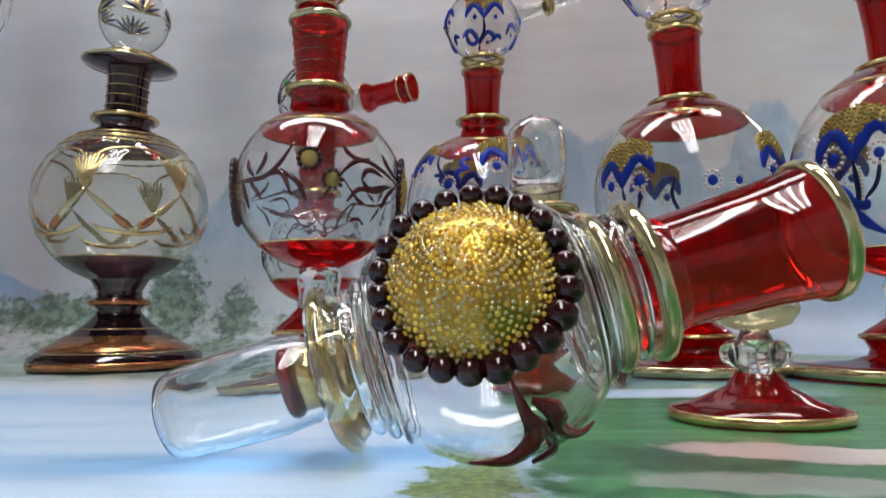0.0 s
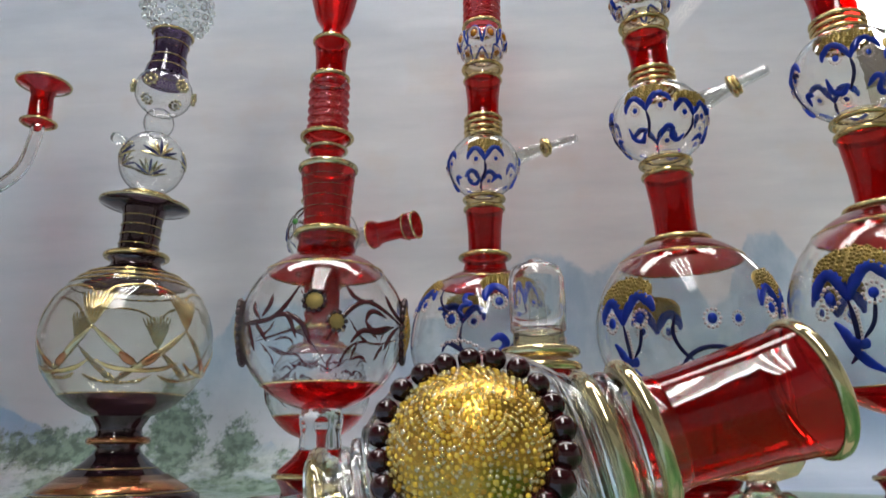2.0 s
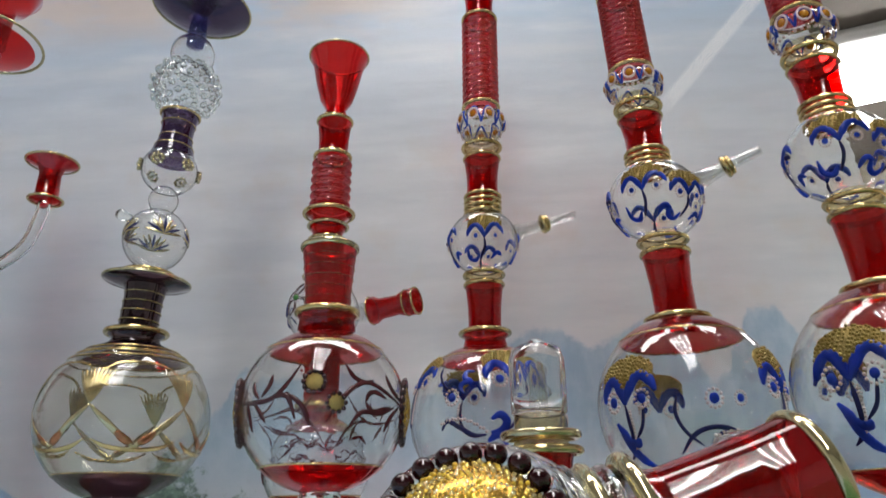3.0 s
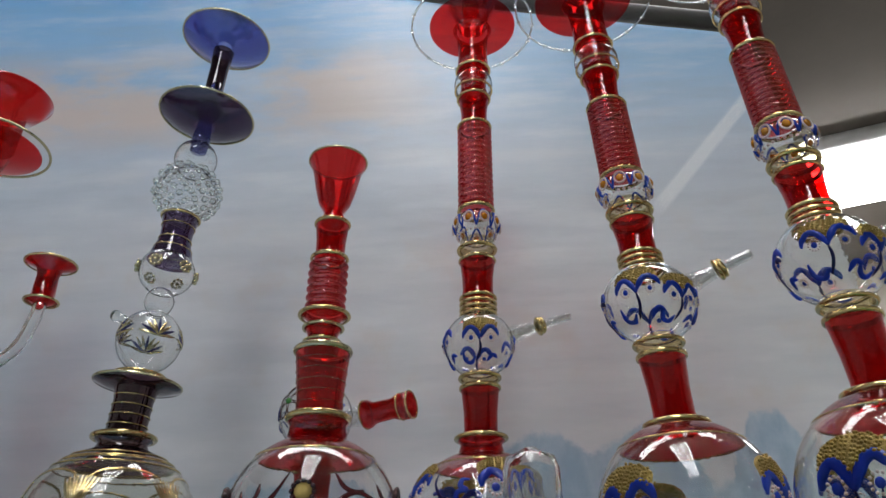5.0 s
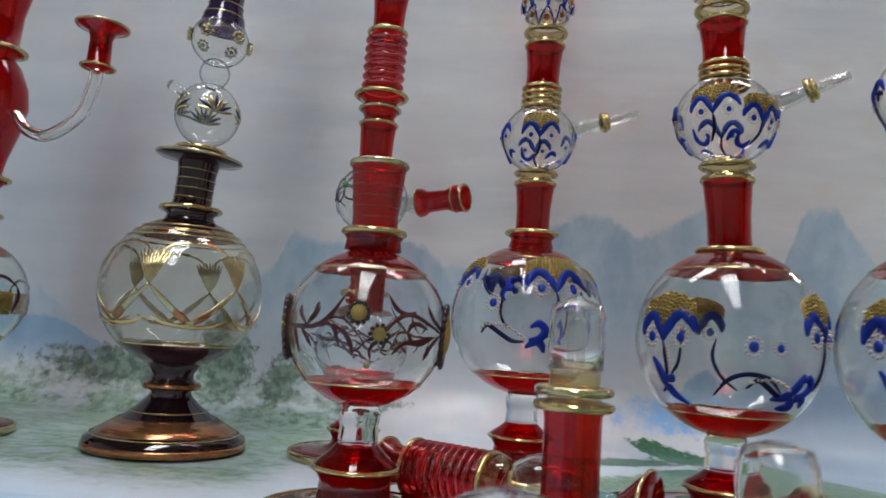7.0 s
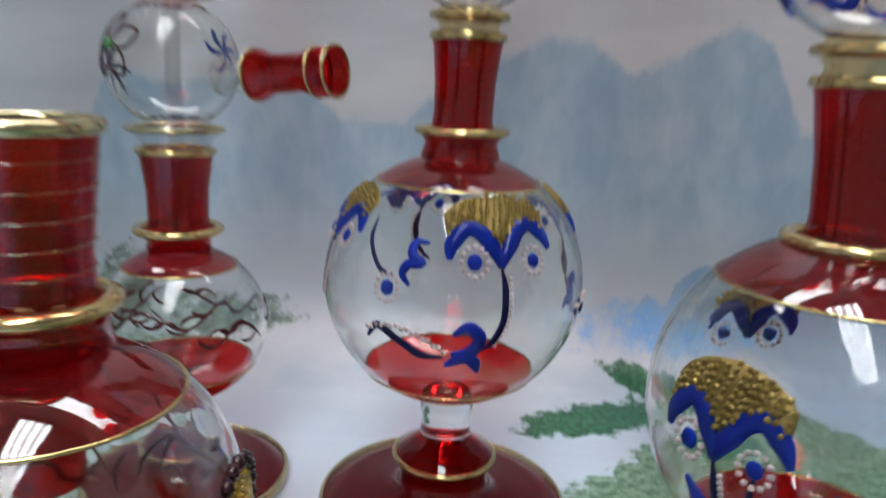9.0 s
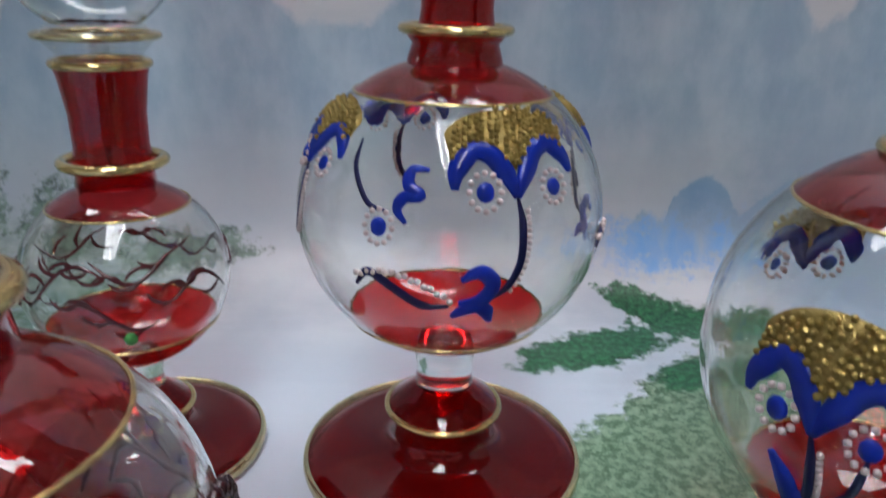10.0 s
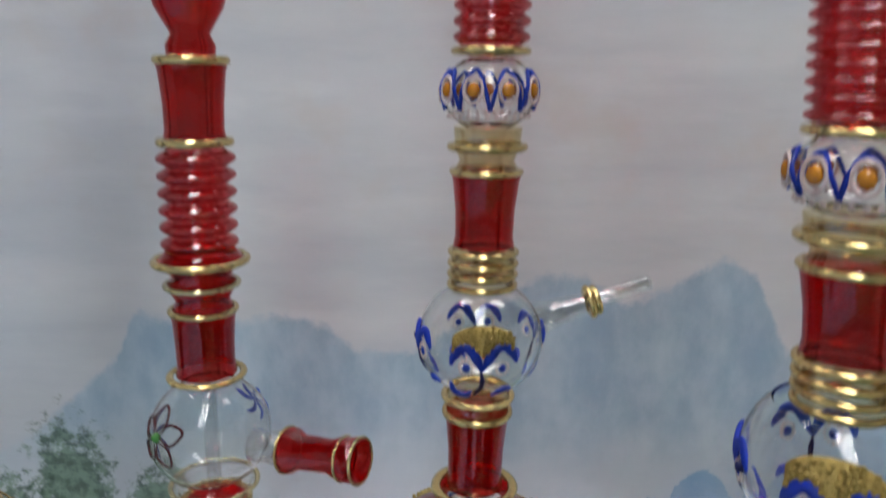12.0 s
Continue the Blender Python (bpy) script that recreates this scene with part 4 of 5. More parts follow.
part("ring", torus(0.0094, 0.2085, 0.0009, 0.0012), GOLD, c, "gilt ring")
neck(c, 0.0078, 0.0090, 0.2090, 0.2290)
part("ring", torus(0.0091, 0.2298, 0.0009, 0.0012), GOLD, c, "gilt ring")
part("cup", lathe([(0.0062, 0.2300), (0.0065, 0.2335), (0.0050, 0.2365), (0.0087, 0.2430), (0.0115, 0.2535), (0.0135, 0.2640), (0.0163, 0.2712)], 56), RED, c, "flared red glass cup")
part("cup_rim", torus(0.0163, 0.2714, 0.0006), GOLD_PALE, c, "pale gilt rim")
m = Matrix.Translation((0.0160, -0.004, 0.1210)) @ Vector((0.93, -0.36, 0.08)).normalized().to_track_quat("Z", "Y").to_matrix().to_4x4()
bm = lathe([(0.0050, -0.002), (0.0042, 0.002), (0.0050, 0.006), (0.0044, 0.0078), (0.0030, 0.0078), (0.0034, -0.002)], 32, True)
bmesh.ops.transform(bm, matrix=m, verts=bm.verts)
part("spout_socket", bm, CLEAR, c)
bm = lathe([(0.0044, 0.0078), (0.0066, 0.0095), (0.0066, 0.0115), (0.0050, 0.0145), (0.0048, 0.0240), (0.0062, 0.0275), (0.0064, 0.0330), (0.0056, 0.0335), (0.0044, 0.0280)], 40)
bmesh.ops.transform(bm, matrix=m, verts=bm.verts)
sp = part("spout", bm, RED, c, "red glass side spout")
for r, z in ((0.0066, 0.0095), (0.0062, 0.0282), (0.0064, 0.0332)):
    bm = torus(r, z, 0.0004)
    bmesh.ops.transform(bm, matrix=m, verts=bm.verts)
    part("gilt_line", bm, GOLD, sp)

for ob in c.children_recursive:
    for v in ob.data.vertices:
        v.co.x += 0.02 * max(0.0, v.co.z - 0.15)

# smoky bottle with plum-black foot and a column of small globes
b1 = thing("glass_bottle", "smoky glass bottle with plum-black foot and blue trays on top", "bottle", "", -0.1615, -0.013)
part("foot", lathe([(0, 0.0005), (0.0350, 0.0005), (0.0356, 0.003), (0.0350, 0.0062), (0.031, 0.0082), (0.022, 0.0135), (0.0135, 0.020), (0.0098, 0.0238)], 64), DARK, b1)
part("foot_rim", torus(0.0352, 0.0026, 0.0007, 0.0016, 64), COPPER, b1, "copper gilt rim")
part("waist", lathe([(0.0098, 0.0238), (0.0088, 0.026), (0.0125, 0.0288), (0.0095, 0.0312), (0.0092, 0.034), (0.0125, 0.0395)], 48), DARK, b1)
part("ring", torus(0.0118, 0.0288, 0.0014, 0.0016), COPPER, b1, "copper gilt ring")
globe_body(b1, 0.0365, 0.0352, 0.0722, 0.0478, 0.0985, bottom=0.0390, top=0.1055, mid=SMOKE, cap=DARK, dome=DARK)
part("collar", lathe([(0.0120, 0.1054), (0.0105, 0.108), (0.0128, 0.1105)], 48), DARK, b1)
part("ring", torus(0.0132, 0.1112, 0.0014, 0.0013), GOLD, b1, "gilt ring")
g1 = Globe(0.0365, 0.0352, 0.0722)
for az in (-86, -26, 34, 94, 154, 214):
    for k in range(9):
        a = radians(66 + 6 * k)
        strokes("fan_ray", g1, az, 2, ([(0, 0), (15 * math.cos(a), 14 * math.sin(a)), (27 * math.cos(a), 27 * math.sin(a))],), 1.0, 0.0007, GOLD if k % 2 else GOLD_PALE, b1, flat=0.22)
    strokes("garland", g1, az, 0, ([(0, 2), (12, -10), (22, -20), (30, -26)], [(0, 2), (-12, -10), (-22, -20), (-30, -26)]), 1.0, 0.0014, GOLD_PALE, b1, flat=0.2)
    strokes("garland", g1, az + 30, 0, ([(-26, -20), (-16, -25), (0, -27), (16, -25), (26, -20)],), 1.0, 0.0010, GOLD, b1, flat=0.2)
    strokes("ribbon", g1, az, 0, ([(17, -15), (22, -20), (26, -22)], [(-17, -15), (-22, -20), (-26, -22)]), 1.0, 0.0017, COPPER, b1, flat=0.22, lift=0.0004)
    strokes("arch_line", g1, az + 30, 0, ([(-26, 24), (-16, 32), (0, 35), (16, 32), (26, 24)],), 1.0, 0.0006, GOLD, b1, flat=0.3)
for el in (43, 50, 56):
    part("gilt_line", torus(0.0366 * math.cos(radians(el)), 0.0722 + 0.0353 * math.sin(radians(el)), 0.0004), GOLD, b1)
part("foot_band", lathe([(0.0306, 0.0084), (0.0304, 0.0092), (0.0262, 0.0116), (0.0215, 0.0146), (0.0212, 0.0140)], 64), COPPER, b1, "worn copper band")
for r, z in ((0.0170, 0.0174), (0.0325, 0.0077)):
    part("gilt_line", torus(r, z, 0.0003), GOLD, b1)
upper = Matrix.Translation((0, 0, 0.111)) @ pose(0, 0, 0, 0, 3.6, 0) @ Matrix.Translation((0, 0, -0.111))


def top_part(name, bm, material, label=""):
    bmesh.ops.transform(bm, matrix=upper, verts=bm.verts)
    return part(name, bm, material, b1, label)


top_part("neck", lathe([(0.0098, 0.1118), (0.0088, 0.115), (0.0088, 0.128), (0.0098, 0.1340)], 48), DARK)
for k in range(4):
    top_part("gilt_line", torus(0.0090, 0.1165 + 0.0045 * k, 0.0003), GOLD)
top_part("flange", lathe([(0.0098, 0.1338), (0.0140, 0.1348), (0.0198, 0.1358), (0.0196, 0.1372), (0.0125, 0.1392), (0.0095, 0.1415)], 56), DARK, "dark flared disc")
top_part("flange_rim", torus(0.0197, 0.1365, 0.0007), GOLD_PALE)
top_part("ring", torus(0.0112, 0.1402, 0.0012), GOLD, "gilt ring")
top_part("small_globe", shell(arc(0.0152, 0.0158, 0.1580, 0.1428, 0.1728, 18), 0.0006, 48), VESSEL, "clear blown glass")
gs = Globe(0.0152, 0.0158, 0.1580)
for az in (-52, -128, 20, 120, 180):
    for k in range(9):
        a = radians(10 + 20 * k)
        bm = tube(gs.line(az, -4, [(0, 0), (12 * math.cos(a), 12 * math.sin(a)), (34 * math.cos(a), 32 * math.sin(a))], 1.0, 0.0002), 0.00075, flat=0.4, out_from=gs.centre())
        top_part("fan_ray", bm, NAVY if k % 3 == 1 else GOLD_PALE)
nub = lathe([(0.0018, 0), (0.0022, 0.005), (0.0030, 0.008), (0.0024, 0.0098), (0, 0.010)], 24)
bmesh.ops.transform(nub, matrix=Matrix.Translation((-0.0125, 0, 0.168)) @ pose(0, 0, 0, 0, -68), verts=nub.verts)
top_part("nub", nub, CLEAR_THICK)
top_part("knop", shell(arc(0.0072, 0.0076, 0.1790, 0.1722, 0.1858), 0.0006, 40), VESSEL)
top_part("rosette_globe", shell(arc(0.0138, 0.0125, 0.1955, 0.1850, 0.2072), 0.0006, 48), VESSEL)
gr = Globe(0.0138, 0.0125, 0.1955)
for k in range(6):
    bm = bmesh.new()
    for i in range(8):
        a = radians(45 * i)
        ball(gr.line(60 * k + 30, 0, [(11 * math.cos(a), 11 * math.sin(a))], 1.0, 0.0008)[0], 0.0011, bm, cuts=1)
    ball(gr.at(60 * k + 30, 0, 0.0008), 0.0014, bm, cuts=1)
    tagged(top_part("rosette", bm, GOLD_PALE, "small beaded rosette"), kind="stuff")
top_part("bell_neck", lathe([(0.0112, 0.2010), (0.0105, 0.205), (0.0080, 0.213), (0.0082, 0.222), (0.0098, 0.2270), (0.0085, 0.2290)], 48), PLUM_DISC, "plum and blue glass neck")
for k in range(3):
    top_part("gilt_line", torus((0.0096, 0.0083, 0.0085)[k], (0.208, 0.2135, 0.2215)[k], 0.0003), GOLD)
top_part("ring", torus(0.0097, 0.2272, 0.0007), GOLD)
top_part("studded_globe", shell(arc(0.0165, 0.0155, 0.2435, 0.2292, 0.2575), 0.0006, 48), VESSEL)
gt = Globe(0.0165, 0.0155, 0.2435)
for i in range(120):
    el = math.degrees(math.asin(-0.88 + 1.76 * (i + 0.5) / 120))
    top_part("stud", ball(gt.at(137.5 * i, el, 0.0005), 0.0018, cuts=2), CLEAR_THICK)
top_part("knop", shell(arc(0.0115, 0.0115, 0.2650, 0.2560, 0.2765), 0.0006, 40), VESSEL)
top_part("peg", lathe([(0, 0.270), (0.0045, 0.271), (0.0050, 0.278), (0.0040, 0.290)], 32), BLUE_DISC)
top_part("lower_tray", lathe([(0.0060, 0.2880), (0.0150, 0.2900), (0.0255, 0.2950), (0.0262, 0.2958), (0.0150, 0.2935), (0.0065, 0.2960)], 64), PLUM_DISC, "plum glass tray")
top_part("tray_rim", torus(0.0261, 0.2956, 0.0006), GOLD_PALE)
top_part("baluster", lathe([(0.0060, 0.2950), (0.0100, 0.3000), (0.0085, 0.3050), (0.0055, 0.3085), (0.0052, 0.330), (0.0062, 0.345)], 40), DARK)
top_part("upper_tray", lathe([(0.0060, 0.3445), (0.0120, 0.3475), (0.0250, 0.3540), (0.0257, 0.3552), (0.0120, 0.3500), (0.004, 0.350)], 64), BLUE_DISC, "blue glass tray")
top_part("tray_rim", torus(0.0256, 0.3548, 0.0006), GOLD_PALE)

# red bottle with a candle arm at the end of the row
b0 = thing("glass_bottle", "red glass bottle with curved clear arm holding a red cup", "bottle", "", -0.269, -0.018)
foot(b0, 0.0300, 0.0165, 0.0135, 0.0240, 0.0066)
stem(b0, 0.0070, 0.0232, 0.0364)
globe_body(b0, 0.0285, 0.0280, 0.064, 0.0445, 0.0850, bottom=0.0362, top=0.0912)
g0 = Globe(0.0285, 0.0280, 0.064)
for az in (-20, 60, 150, 240):
    gold_patch(g0, az, -4, 1.6, b0, lambda du: -8.0, lambda du: 6.0, 9.0, grains=60)
    strokes("branch", g0, az, 0, ([(-14, 8), (-6, 13), (4, 14), (14, 8)], [(14, 8), (16, 0), (12, -10)]), 1.4, 0.0009, BROWN, b0)
part("collar", lathe([(0.0068, 0.091), (0.0100, 0.0935), (0.0090, 0.099), (0.0120, 0.103), (0.0080, 0.107), (0.0080, 0.116), (0.0135, 0.121), (0.0095, 0.124)], 48), RED, b0)
part("ring", torus(0.0118, 0.103, 0.0013), GOLD, b0, "gilt ring")
part("ring", torus(0.0132, 0.121, 0.0012), GOLD, b0, "gilt ring")
part("bulb", lathe([(0.0095, 0.124), (0.0110, 0.132), (0.0150, 0.146), (0.0172, 0.158), (0.0160, 0.168), (0.0120, 0.178), (0.0085, 0.182), (0.0130, 0.186), (0.0095, 0.189), (0.0100, 0.205), (0.0135, 0.222)], 56), RED, b0)
part("ring", torus(0.0128, 0.186, 0.0012), GOLD, b0, "gilt ring")
part("ring", torus(0.0135, 0.2225, 0.0010), GOLD, b0, "gilt ring")
part("column", lathe([(0.0090, 0.222), (0.0085, 0.262), (0.011, 0.270)], 40), RED, b0)
part("lower_tray", lathe([(0.011, 0.270), (0.020, 0.272), (0.0265, 0.275)], 56), RED, b0, "wide red glass tray")
part("tray_rim", lathe([(0.0265, 0.2751), (0.0305, 0.2765)], 56), CLEAR, b0)
part("tray_edge", torus(0.0305, 0.2765, 0.0008), GOLD_PALE, b0)
part("upper_tray", lathe([(0.012, 0.276), (0.013, 0.300), (0.0190, 0.304), (0.0245, 0.3120), (0.0238, 0.3128)], 56), RED, b0, "red glass bowl")
arm_line = [(0.0145, -0.001, 0.154), (0.024, -0.002, 0.1450), (0.036, -0.003, 0.1430), (0.0510, -0.004, 0.1530), (0.0560, -0.004, 0.1680), (0.0570, -0.004, 0.1760)]
part("arm", tube(arm_line, 0.0030, m=16, taper=1.0), VESSEL, b0, "clear glass curved arm")
bm = lathe([(0.0030, 0.0), (0.0078, 0.0015), (0.0056, 0.0035), (0.0050, 0.0150), (0.0060, 0.0190), (0.0118, 0.0215), (0.0122, 0.0222), (0.0055, 0.0212), (0.0042, 0.010)], 48)
bmesh.ops.transform(bm, matrix=Matrix.Translation((0.0570, -0.004, 0.1755)), verts=bm.verts)
part("arm_cup", bm, RED, b0, "small red cup")
for r, z in ((0.0078, 0.1770), (0.0120, 0.1975)):
    bm = torus(r, z, 0.0006)
    bmesh.ops.transform(bm, matrix=Matrix.Translation((0.0570, -0.004, 0)), verts=bm.verts)
    part("cup_ring", bm, GOLD, b0)

# small bottle lying on its side in front
AXIS = Vector((math.cos(radians(15.4)), 0.04, math.sin(radians(15.4)))).normalized()
LIE = Matrix.Translation((-0.0035, -0.225, 0.0190)) @ AXIS.to_track_quat("Z", "X").to_matrix().to_4x4() @ Matrix.Scale(0.985, 4)
ly = thing("perfume_bottle", "small clear perfume bottle lying down, with beaded gold flower", "bottle")
ly.matrix_basis = LIE


part("globe", shell([(0.0088, -0.0172)] + arc(0.0190, 0.0188, 0.0, -0.0160, 0.0158, 26) + [(0.0092, 0.0168)], 0.0008, 72), VESSEL, ly, "clear blown glass")
part("shoulder", shell([(0.0110, 0.0140), (0.0090, 0.0160), (0.0100, 0.0172), (0.0086, 0.0186), (0.0098, 0.0200), (0.0084, 0.0214), (0.0090, 0.0230), (0.0082, 0.0270)], 0.0010, 56), VESSEL, ly)
for z, r, thick in ((0.0128, 0.0130, 0.0006), (0.0147, 0.0114, 0.0008), (0.0200, 0.0100, 0.0009)):
    part("rib", torus(r, z, thick), VESSEL, ly, "clear glass rib")
for z, r in ((0.0172, 0.0104), (0.0230, 0.0104)):
    part("ring", torus(r, z, 0.0014, 0.0013), GOLD_PALE, ly, "gilt ring")
for z, r, thick in ((-0.0140, 0.0122, 0.0006), (-0.0158, 0.0108, 0.0008), (-0.0178, 0.0096, 0.0009)):
    part("rib", torus(r, z, thick), VESSEL, ly, "clear glass rib")
part("cup_neck", lathe([(0.0080, 0.0250), (0.0082, 0.0300), (0.0088, 0.0400), (0.0095, 0.0478), (0.0099, 0.0484), (0.0094, 0.0482)], 64), RED, ly, "red glass cup neck")
part("rim", torus(0.0098, 0.0486, 0.0007, 0.0011), GOLD_PALE, ly, "pale gilt rim")
part("lip", lathe([(0.0088, -0.0170), (0.0080, -0.0182), (0.0100, -0.0195), (0.0112, -0.0212), (0.0105, -0.0232), (0.0070, -0.0238), (0.0050, -0.0225), (0.0050, -0.0185), (0.0075, -0.0165)], 56, True), VESSEL, ly)
part("lip_ring", torus(0.0106, -0.0216, 0.0013, 0.0012), GOLD_CLEAR, ly, "worn gilt lip")
part("plug", lathe([(0, -0.0235), (0.0046, -0.0233), (0.0044, -0.0275), (0, -0.0278)], 40), GOLD, ly, "gilt stopper plug")
part("plug_edge", torus(0.0046, -0.0282, 0.0006, 0.0008), LEAF, ly, "dark red band")
part("stopper", shell([(0.0054, -0.0235), (0.0064, -0.0255), (0.0069, -0.0300), (0.0067, -0.0375), (0.0063, -0.0440), (0.0056, -0.0458), (0.0040, -0.0466), (0, -0.0468)][::-1], 0.0007, 56), VESSEL, ly, "clear glass stopper")
# flower on the front of the globe: its middle faces the viewer
inv = AXIS.to_track_quat("Z", "X").to_matrix().inverted()
fwd = inv @ Vector((-0.11, -0.91, 0.325)).normalized()
fm = Matrix.Translation(fwd * 0.0166) @ fwd.to_track_quat("Z", "Y").to_matrix().to_4x4()
bm = lathe([(0, 0.0062), (0.003, 0.0059), (0.006, 0.0047), (0.0085, 0.0027), (0.0104, 0.0006), (0.0102, -0.001)], 48)
bmesh.ops.transform(bm, matrix=fm, verts=bm.verts)
fl = part("flower", bm, GOLD_LEAF, ly, "gold grained flower disc")
rng = random.Random(4)
bm = bmesh.new()
for i in range(640):
    r = 0.0103 * math.sqrt((i + 0.5) / 640)
    a = 2.39996 * i + rng.uniform(-0.02, 0.02)
    h = 0.0062 * (1 - (r / 0.0108) ** 2) + rng.uniform(-0.00005, 0.0003)
    p = fm @ Vector((r * math.cos(a), r * math.sin(a), h))
    bmesh.ops.create_icosphere(bm, subdivisions=1, radius=rng.uniform(0.00034, 0.00048), matrix=Matrix.Translation(p))
tagged(part("grain", bm, GRAIN, fl, "clear and gold glass grains"), kind="stuff")
turned = AXIS.to_track_quat("Z", "X").to_matrix()
for i in range(22):
    a = 2 * math.pi * i / 22
    rr = 0.0115 + 0.0002 * math.sin(5 * i)
    p = fm @ Vector((rr * math.cos(a), rr * math.sin(a), 0.0004))
    way = turned @ (p - fwd * 0.0166)
    size = 0.00156 + 0.00048 * max(0.0, (way.x - way.z) / 0.0157) ** 2
    part("petal_bead", ball(p, size, cuts=3), BEAD, fl, "dark red glass bead")


def blade(points, widths, parent):
    """A leaf: a flat tapering strip with a raised middle."""
    bm = bmesh.new()
    line = spline(points, 8)
    n = len(line) - 1
    rows = []
    for i, q in enumerate(line):
        way = (line[min(i + 1, n)] - line[max(i - 1, 0)]).normalized()
        out = fwd
        side = way.cross(out).normalized()
        w = float(np.interp(i / n, [k / (len(widths) - 1) for k in range(len(widths))], widths))
        rows.append([bm.verts.new(q + side * w * s + out * h) for s, h in ((-1, 0), (-0.5, 0.0005), (0, 0.0007), (0.5, 0.0005), (1, 0), (0, -0.0003))])
    for p, q in zip(rows, rows[1:]):
        for k in range(6):
            j = (k + 1) % 6
            bm.faces.new((p[k], p[j], q[j], q[k]))
    bm.faces.new(rows[0])
    bm.faces.new(rows[-1][::-1])
    bmesh.ops.recalc_face_normals(bm, faces=bm.faces)
    return part("leaf", bm, LEAF, parent, "dark red glass leaf")


def on_front(wx, wz, lift=0.0006):
    """A place on the globe's front, by sideways and upward distance from its middle."""
    r = 0.0190 + lift
    return inv @ Vector((wx, -math.sqrt(max(r * r - wx * wx - wz * wz, 1e-8)), wz))


blade([on_front(0.0026, -0.0062), on_front(0.0040, -0.0095), on_front(0.0054, -0.0130), on_front(0.0026, -0.0164), on_front(-0.0025, -0.0172)], [0.0003, 0.0007, 0.0014, 0.0009, 0.0002], ly)
blade([on_front(0.0050, -0.0085), on_front(0.0076, -0.0100), on_front(0.0092, -0.0126), on_front(0.0120, -0.0136), on_front(0.0138, -0.0125)], [0.0004, 0.0015, 0.0011, 0.0005, 0.0002], ly)
blade([on_front(0.0040, -0.0095), on_front(0.0070, -0.0125), on_front(0.0080, -0.0155), on_front(0.0056, -0.0176)], [0.0003, 0.0008, 0.0007, 0.0003], ly)

# small standing bottle with a clear stopper
st = thing("perfume_bottle", "small upright red perfume bottle with clear glass stopper", "bottle", "", 0.012, -0.139)
part("foot", lathe([(0, 0.0004), (0.0130, 0.0004), (0.0135, 0.0015), (0.0120, 0.0028), (0.0060, 0.0050), (0.0050, 0.0075)], 48), RED_DEEP, st)
part("body", lathe([(0.0050, 0.0075), (0.0080, 0.0100), (0.0090, 0.0145), (0.0078, 0.0185), (0.0076, 0.0240), (0.0077, 0.0400), (0.0082, 0.0432)], 48), RED, st)
part("ring", torus(0.0097, 0.0438, 0.0013, 0.0012), GOLD, st, "gilt lip ring")
part("ring", torus(0.0094, 0.0478, 0.0013, 0.0012), GOLD_PALE, st, "gilt lip ring")
part("lip", lathe([(0.0084, 0.0438), (0.0072, 0.0458), (0.0084, 0.0478), (0.0070, 0.0490)], 40), GOLD_CLEAR, st)
part("band", lathe([(0.0068, 0.0482), (0.0068, 0.0530)], 40), GOLD_CLEAR, st, "gilt stopper band")
part("stopper", shell([(0.0066, 0.0530), (0.0074, 0.0535), (0.0076, 0.0600), (0.0075, 0.0675), (0.0066, 0.0706), (0.0030, 0.0722), (0.0016, 0.0732), (0, 0.0735)], 0.0008, 48), VESSEL, st, "clear glass stopper")
part("core", lathe([(0, 0.0532), (0.0026, 0.0534), (0.0022, 0.0620), (0.0028, 0.0650), (0.0012, 0.0672), (0, 0.0674)], 32), CLEAR, st)

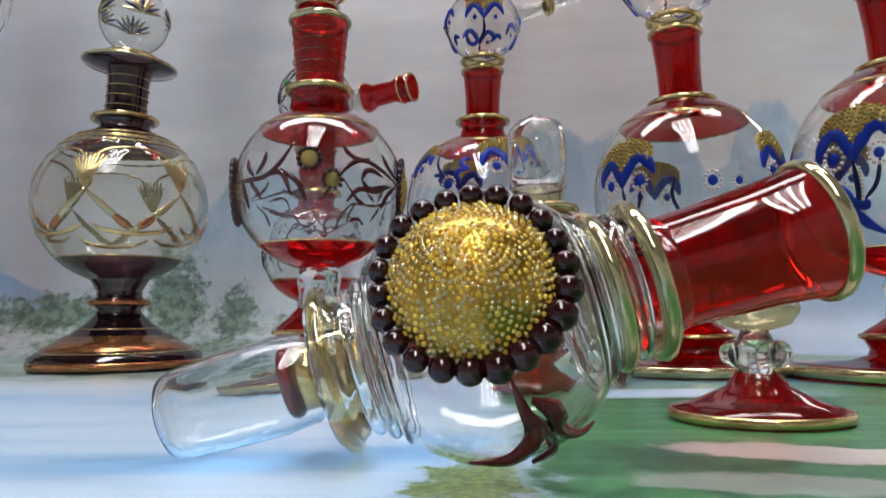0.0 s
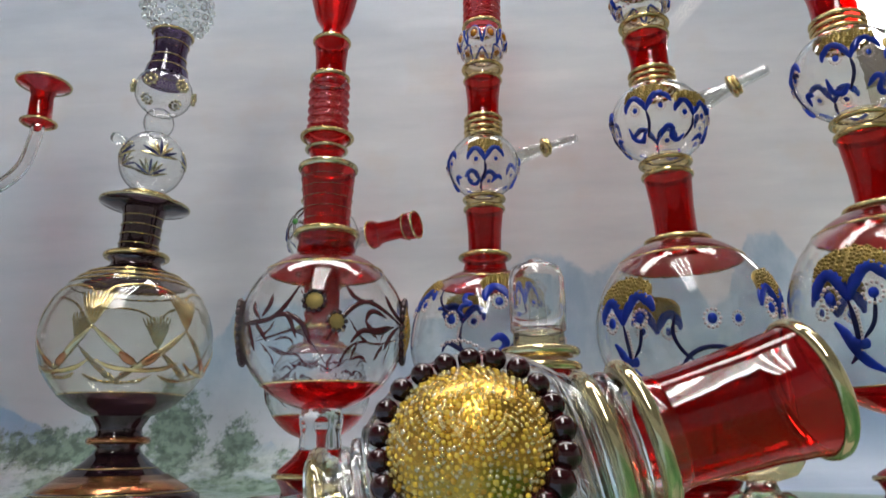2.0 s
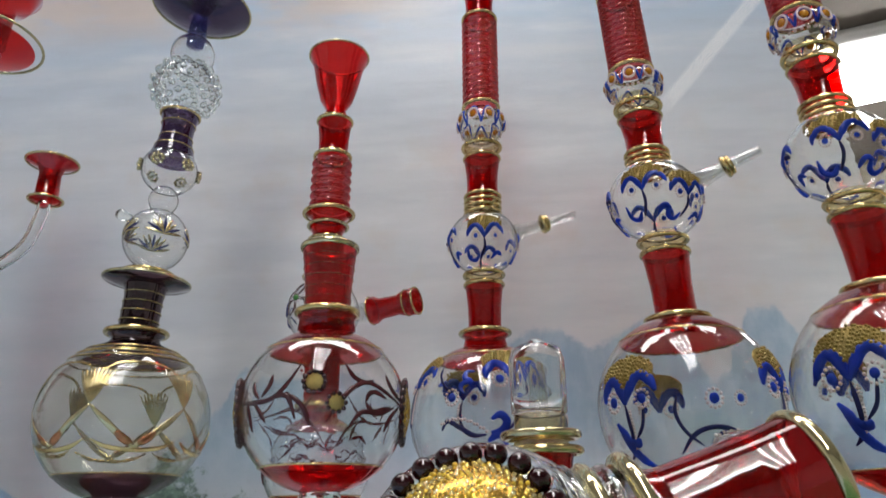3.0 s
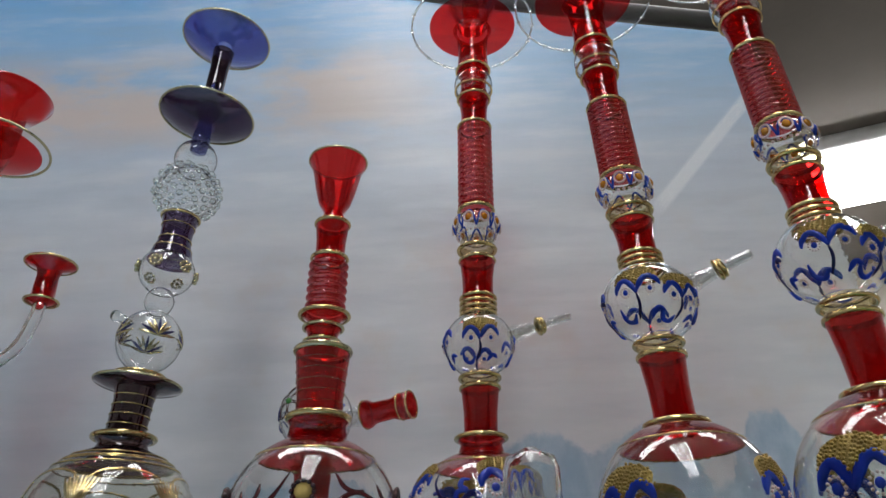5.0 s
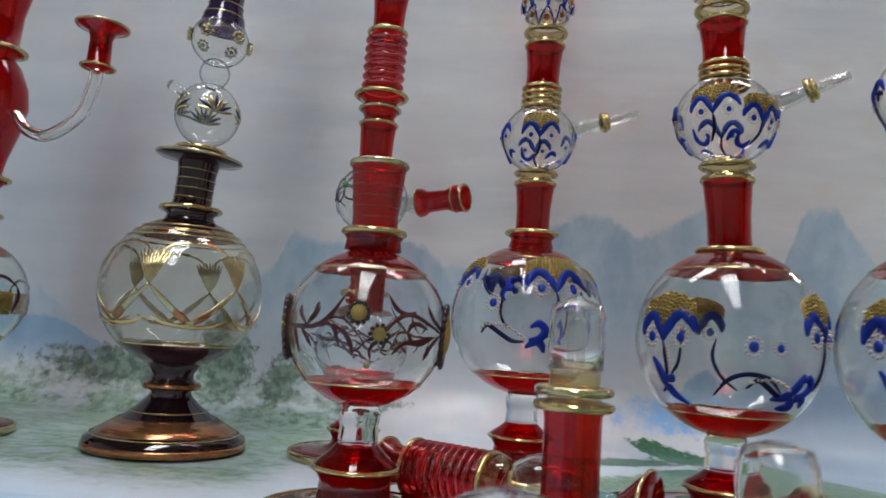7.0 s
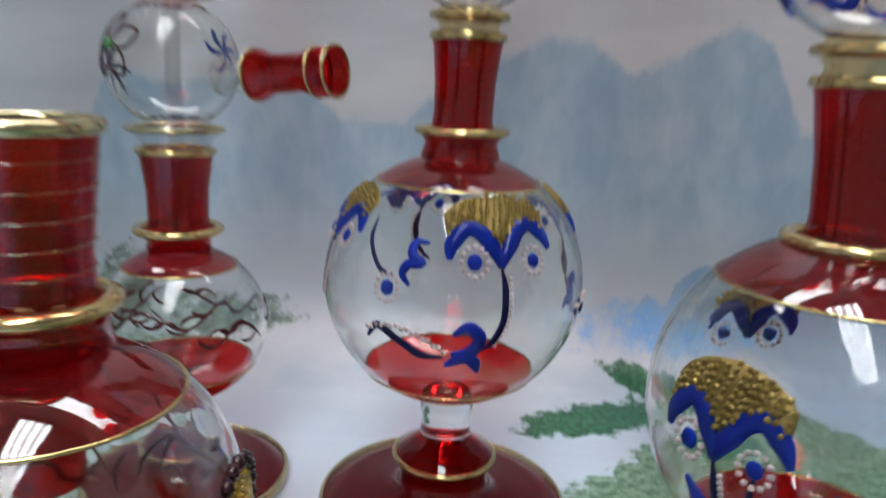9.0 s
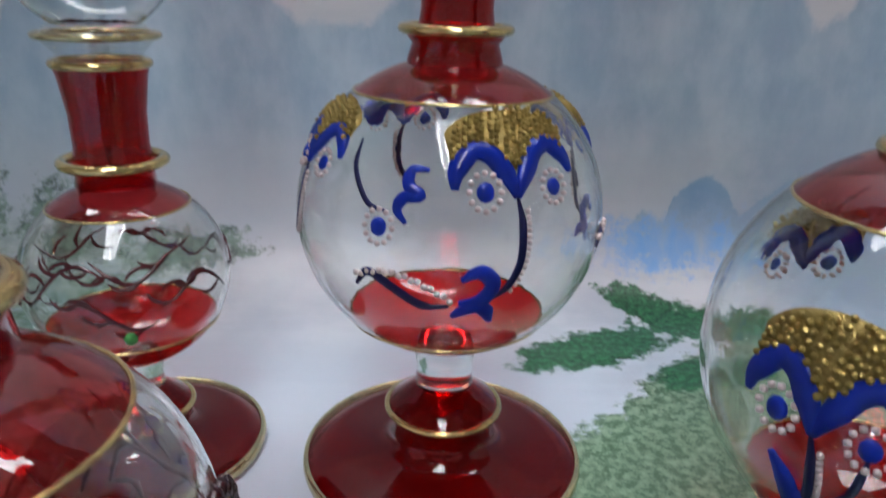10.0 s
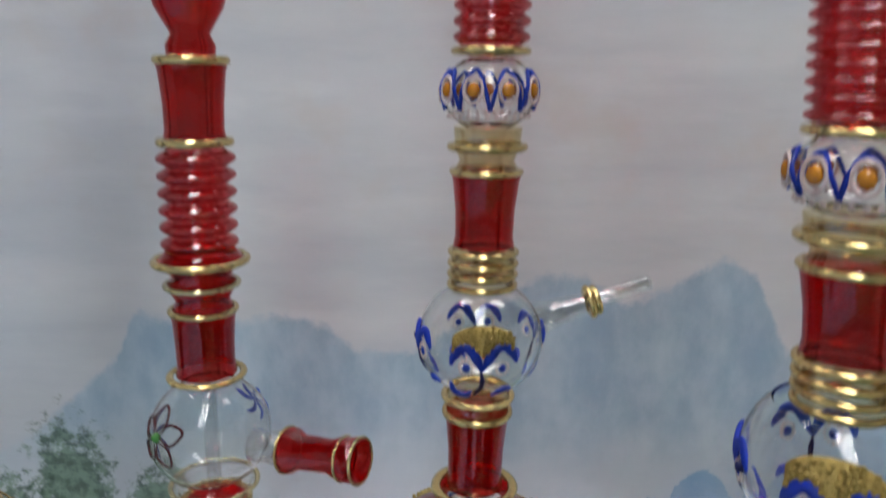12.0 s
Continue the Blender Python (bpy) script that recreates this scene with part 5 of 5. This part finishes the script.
# second small bottle lying behind it
AX2 = Vector((0.055, -0.031, 0.0)).normalized()
l2 = thing("perfume_bottle", "small perfume bottle lying down with ribbed red glass neck", "bottle")
l2.matrix_basis = Matrix.Translation((-0.048, -0.071, 0.0130)) @ AX2.to_track_quat("Z", "X").to_matrix().to_4x4()
part("cup_neck", lathe([(0.0062, 0.0150), (0.0066, 0.006), (0.0086, 0.0), (0.0090, -0.0006), (0.0078, 0.0), (0.0056, 0.008)], 48), RED, l2, "red flared neck")
part("rim", torus(0.0088, -0.0004, 0.0006), GOLD, l2)
part("ribbed_tube", lathe(ribbed(0.0090, 0.0014, 0.0120, 0.0440, 10), 48), PINK, l2, "ribbed pale ruby glass")
for z in (0.0125, 0.0442):
    part("ring", torus(0.0098, z, 0.0009), GOLD, l2, "gilt ring")
part("bead_collar", lathe([(0.0080, 0.0440), (0.0098, 0.0470), (0.0088, 0.0505)], 40), GOLD_CLEAR, l2)
part("globe", shell(arc(0.0125, 0.0160, 0.0650, 0.0505, 0.0800, 18), 0.0006, 48), VESSEL, l2, "clear blown glass")
part("stem", lathe([(0, 0.0795), (0.0050, 0.0800), (0.0042, 0.0840), (0.0052, 0.0880), (0, 0.0885)], 32), CLEAR_THICK, l2)
part("foot", lathe([(0.0050, 0.0880), (0.0070, 0.0905), (0.0122, 0.0960), (0.0124, 0.0975), (0, 0.0965)], 40), RED_DEEP, l2)
part("foot_rim", torus(0.0124, 0.0968, 0.0006), GOLD_PALE, l2)

# small goblet-footed bottle
gb2 = thing("perfume_bottle", "tiny clear glass bottle with gilt cup and red foot", "bottle", "", 0.0495, -0.182)
part("foot", lathe([(0, 0.0004), (0.0160, 0.0004), (0.0165, 0.0012), (0.0160, 0.0022), (0.0110, 0.0038), (0.0058, 0.0064), (0.0040, 0.0090)], 56), RED_DEEP, gb2)
part("foot_rim", torus(0.0162, 0.0012, 0.0007, 0.0010), GOLD, gb2, "gilt rim")
part("stem", lathe([(0, 0.0082), (0.0034, 0.0084), (0.0030, 0.0110), (0.0036, 0.0145), (0.0026, 0.0172), (0, 0.0174)], 32), CLEAR_THICK, gb2)
for k in range(5):
    a = radians(72 * k)
    part("bead", ball((0.0042 * math.cos(a), 0.0042 * math.sin(a), 0.0125), 0.0027, cuts=3), VESSEL, gb2, "clear glass bead")
part("cup", lathe([(0.0030, 0.0170), (0.0066, 0.0182), (0.0082, 0.0205), (0.0084, 0.0218)], 48), GOLD_CLEAR, gb2, "gilt cup")
part("body", shell([(0.0082, 0.0212), (0.0080, 0.0300), (0.0079, 0.0385), (0.0066, 0.0420), (0.0030, 0.0432), (0, 0.0434)], 0.0008, 48), VESSEL, gb2, "clear glass body")
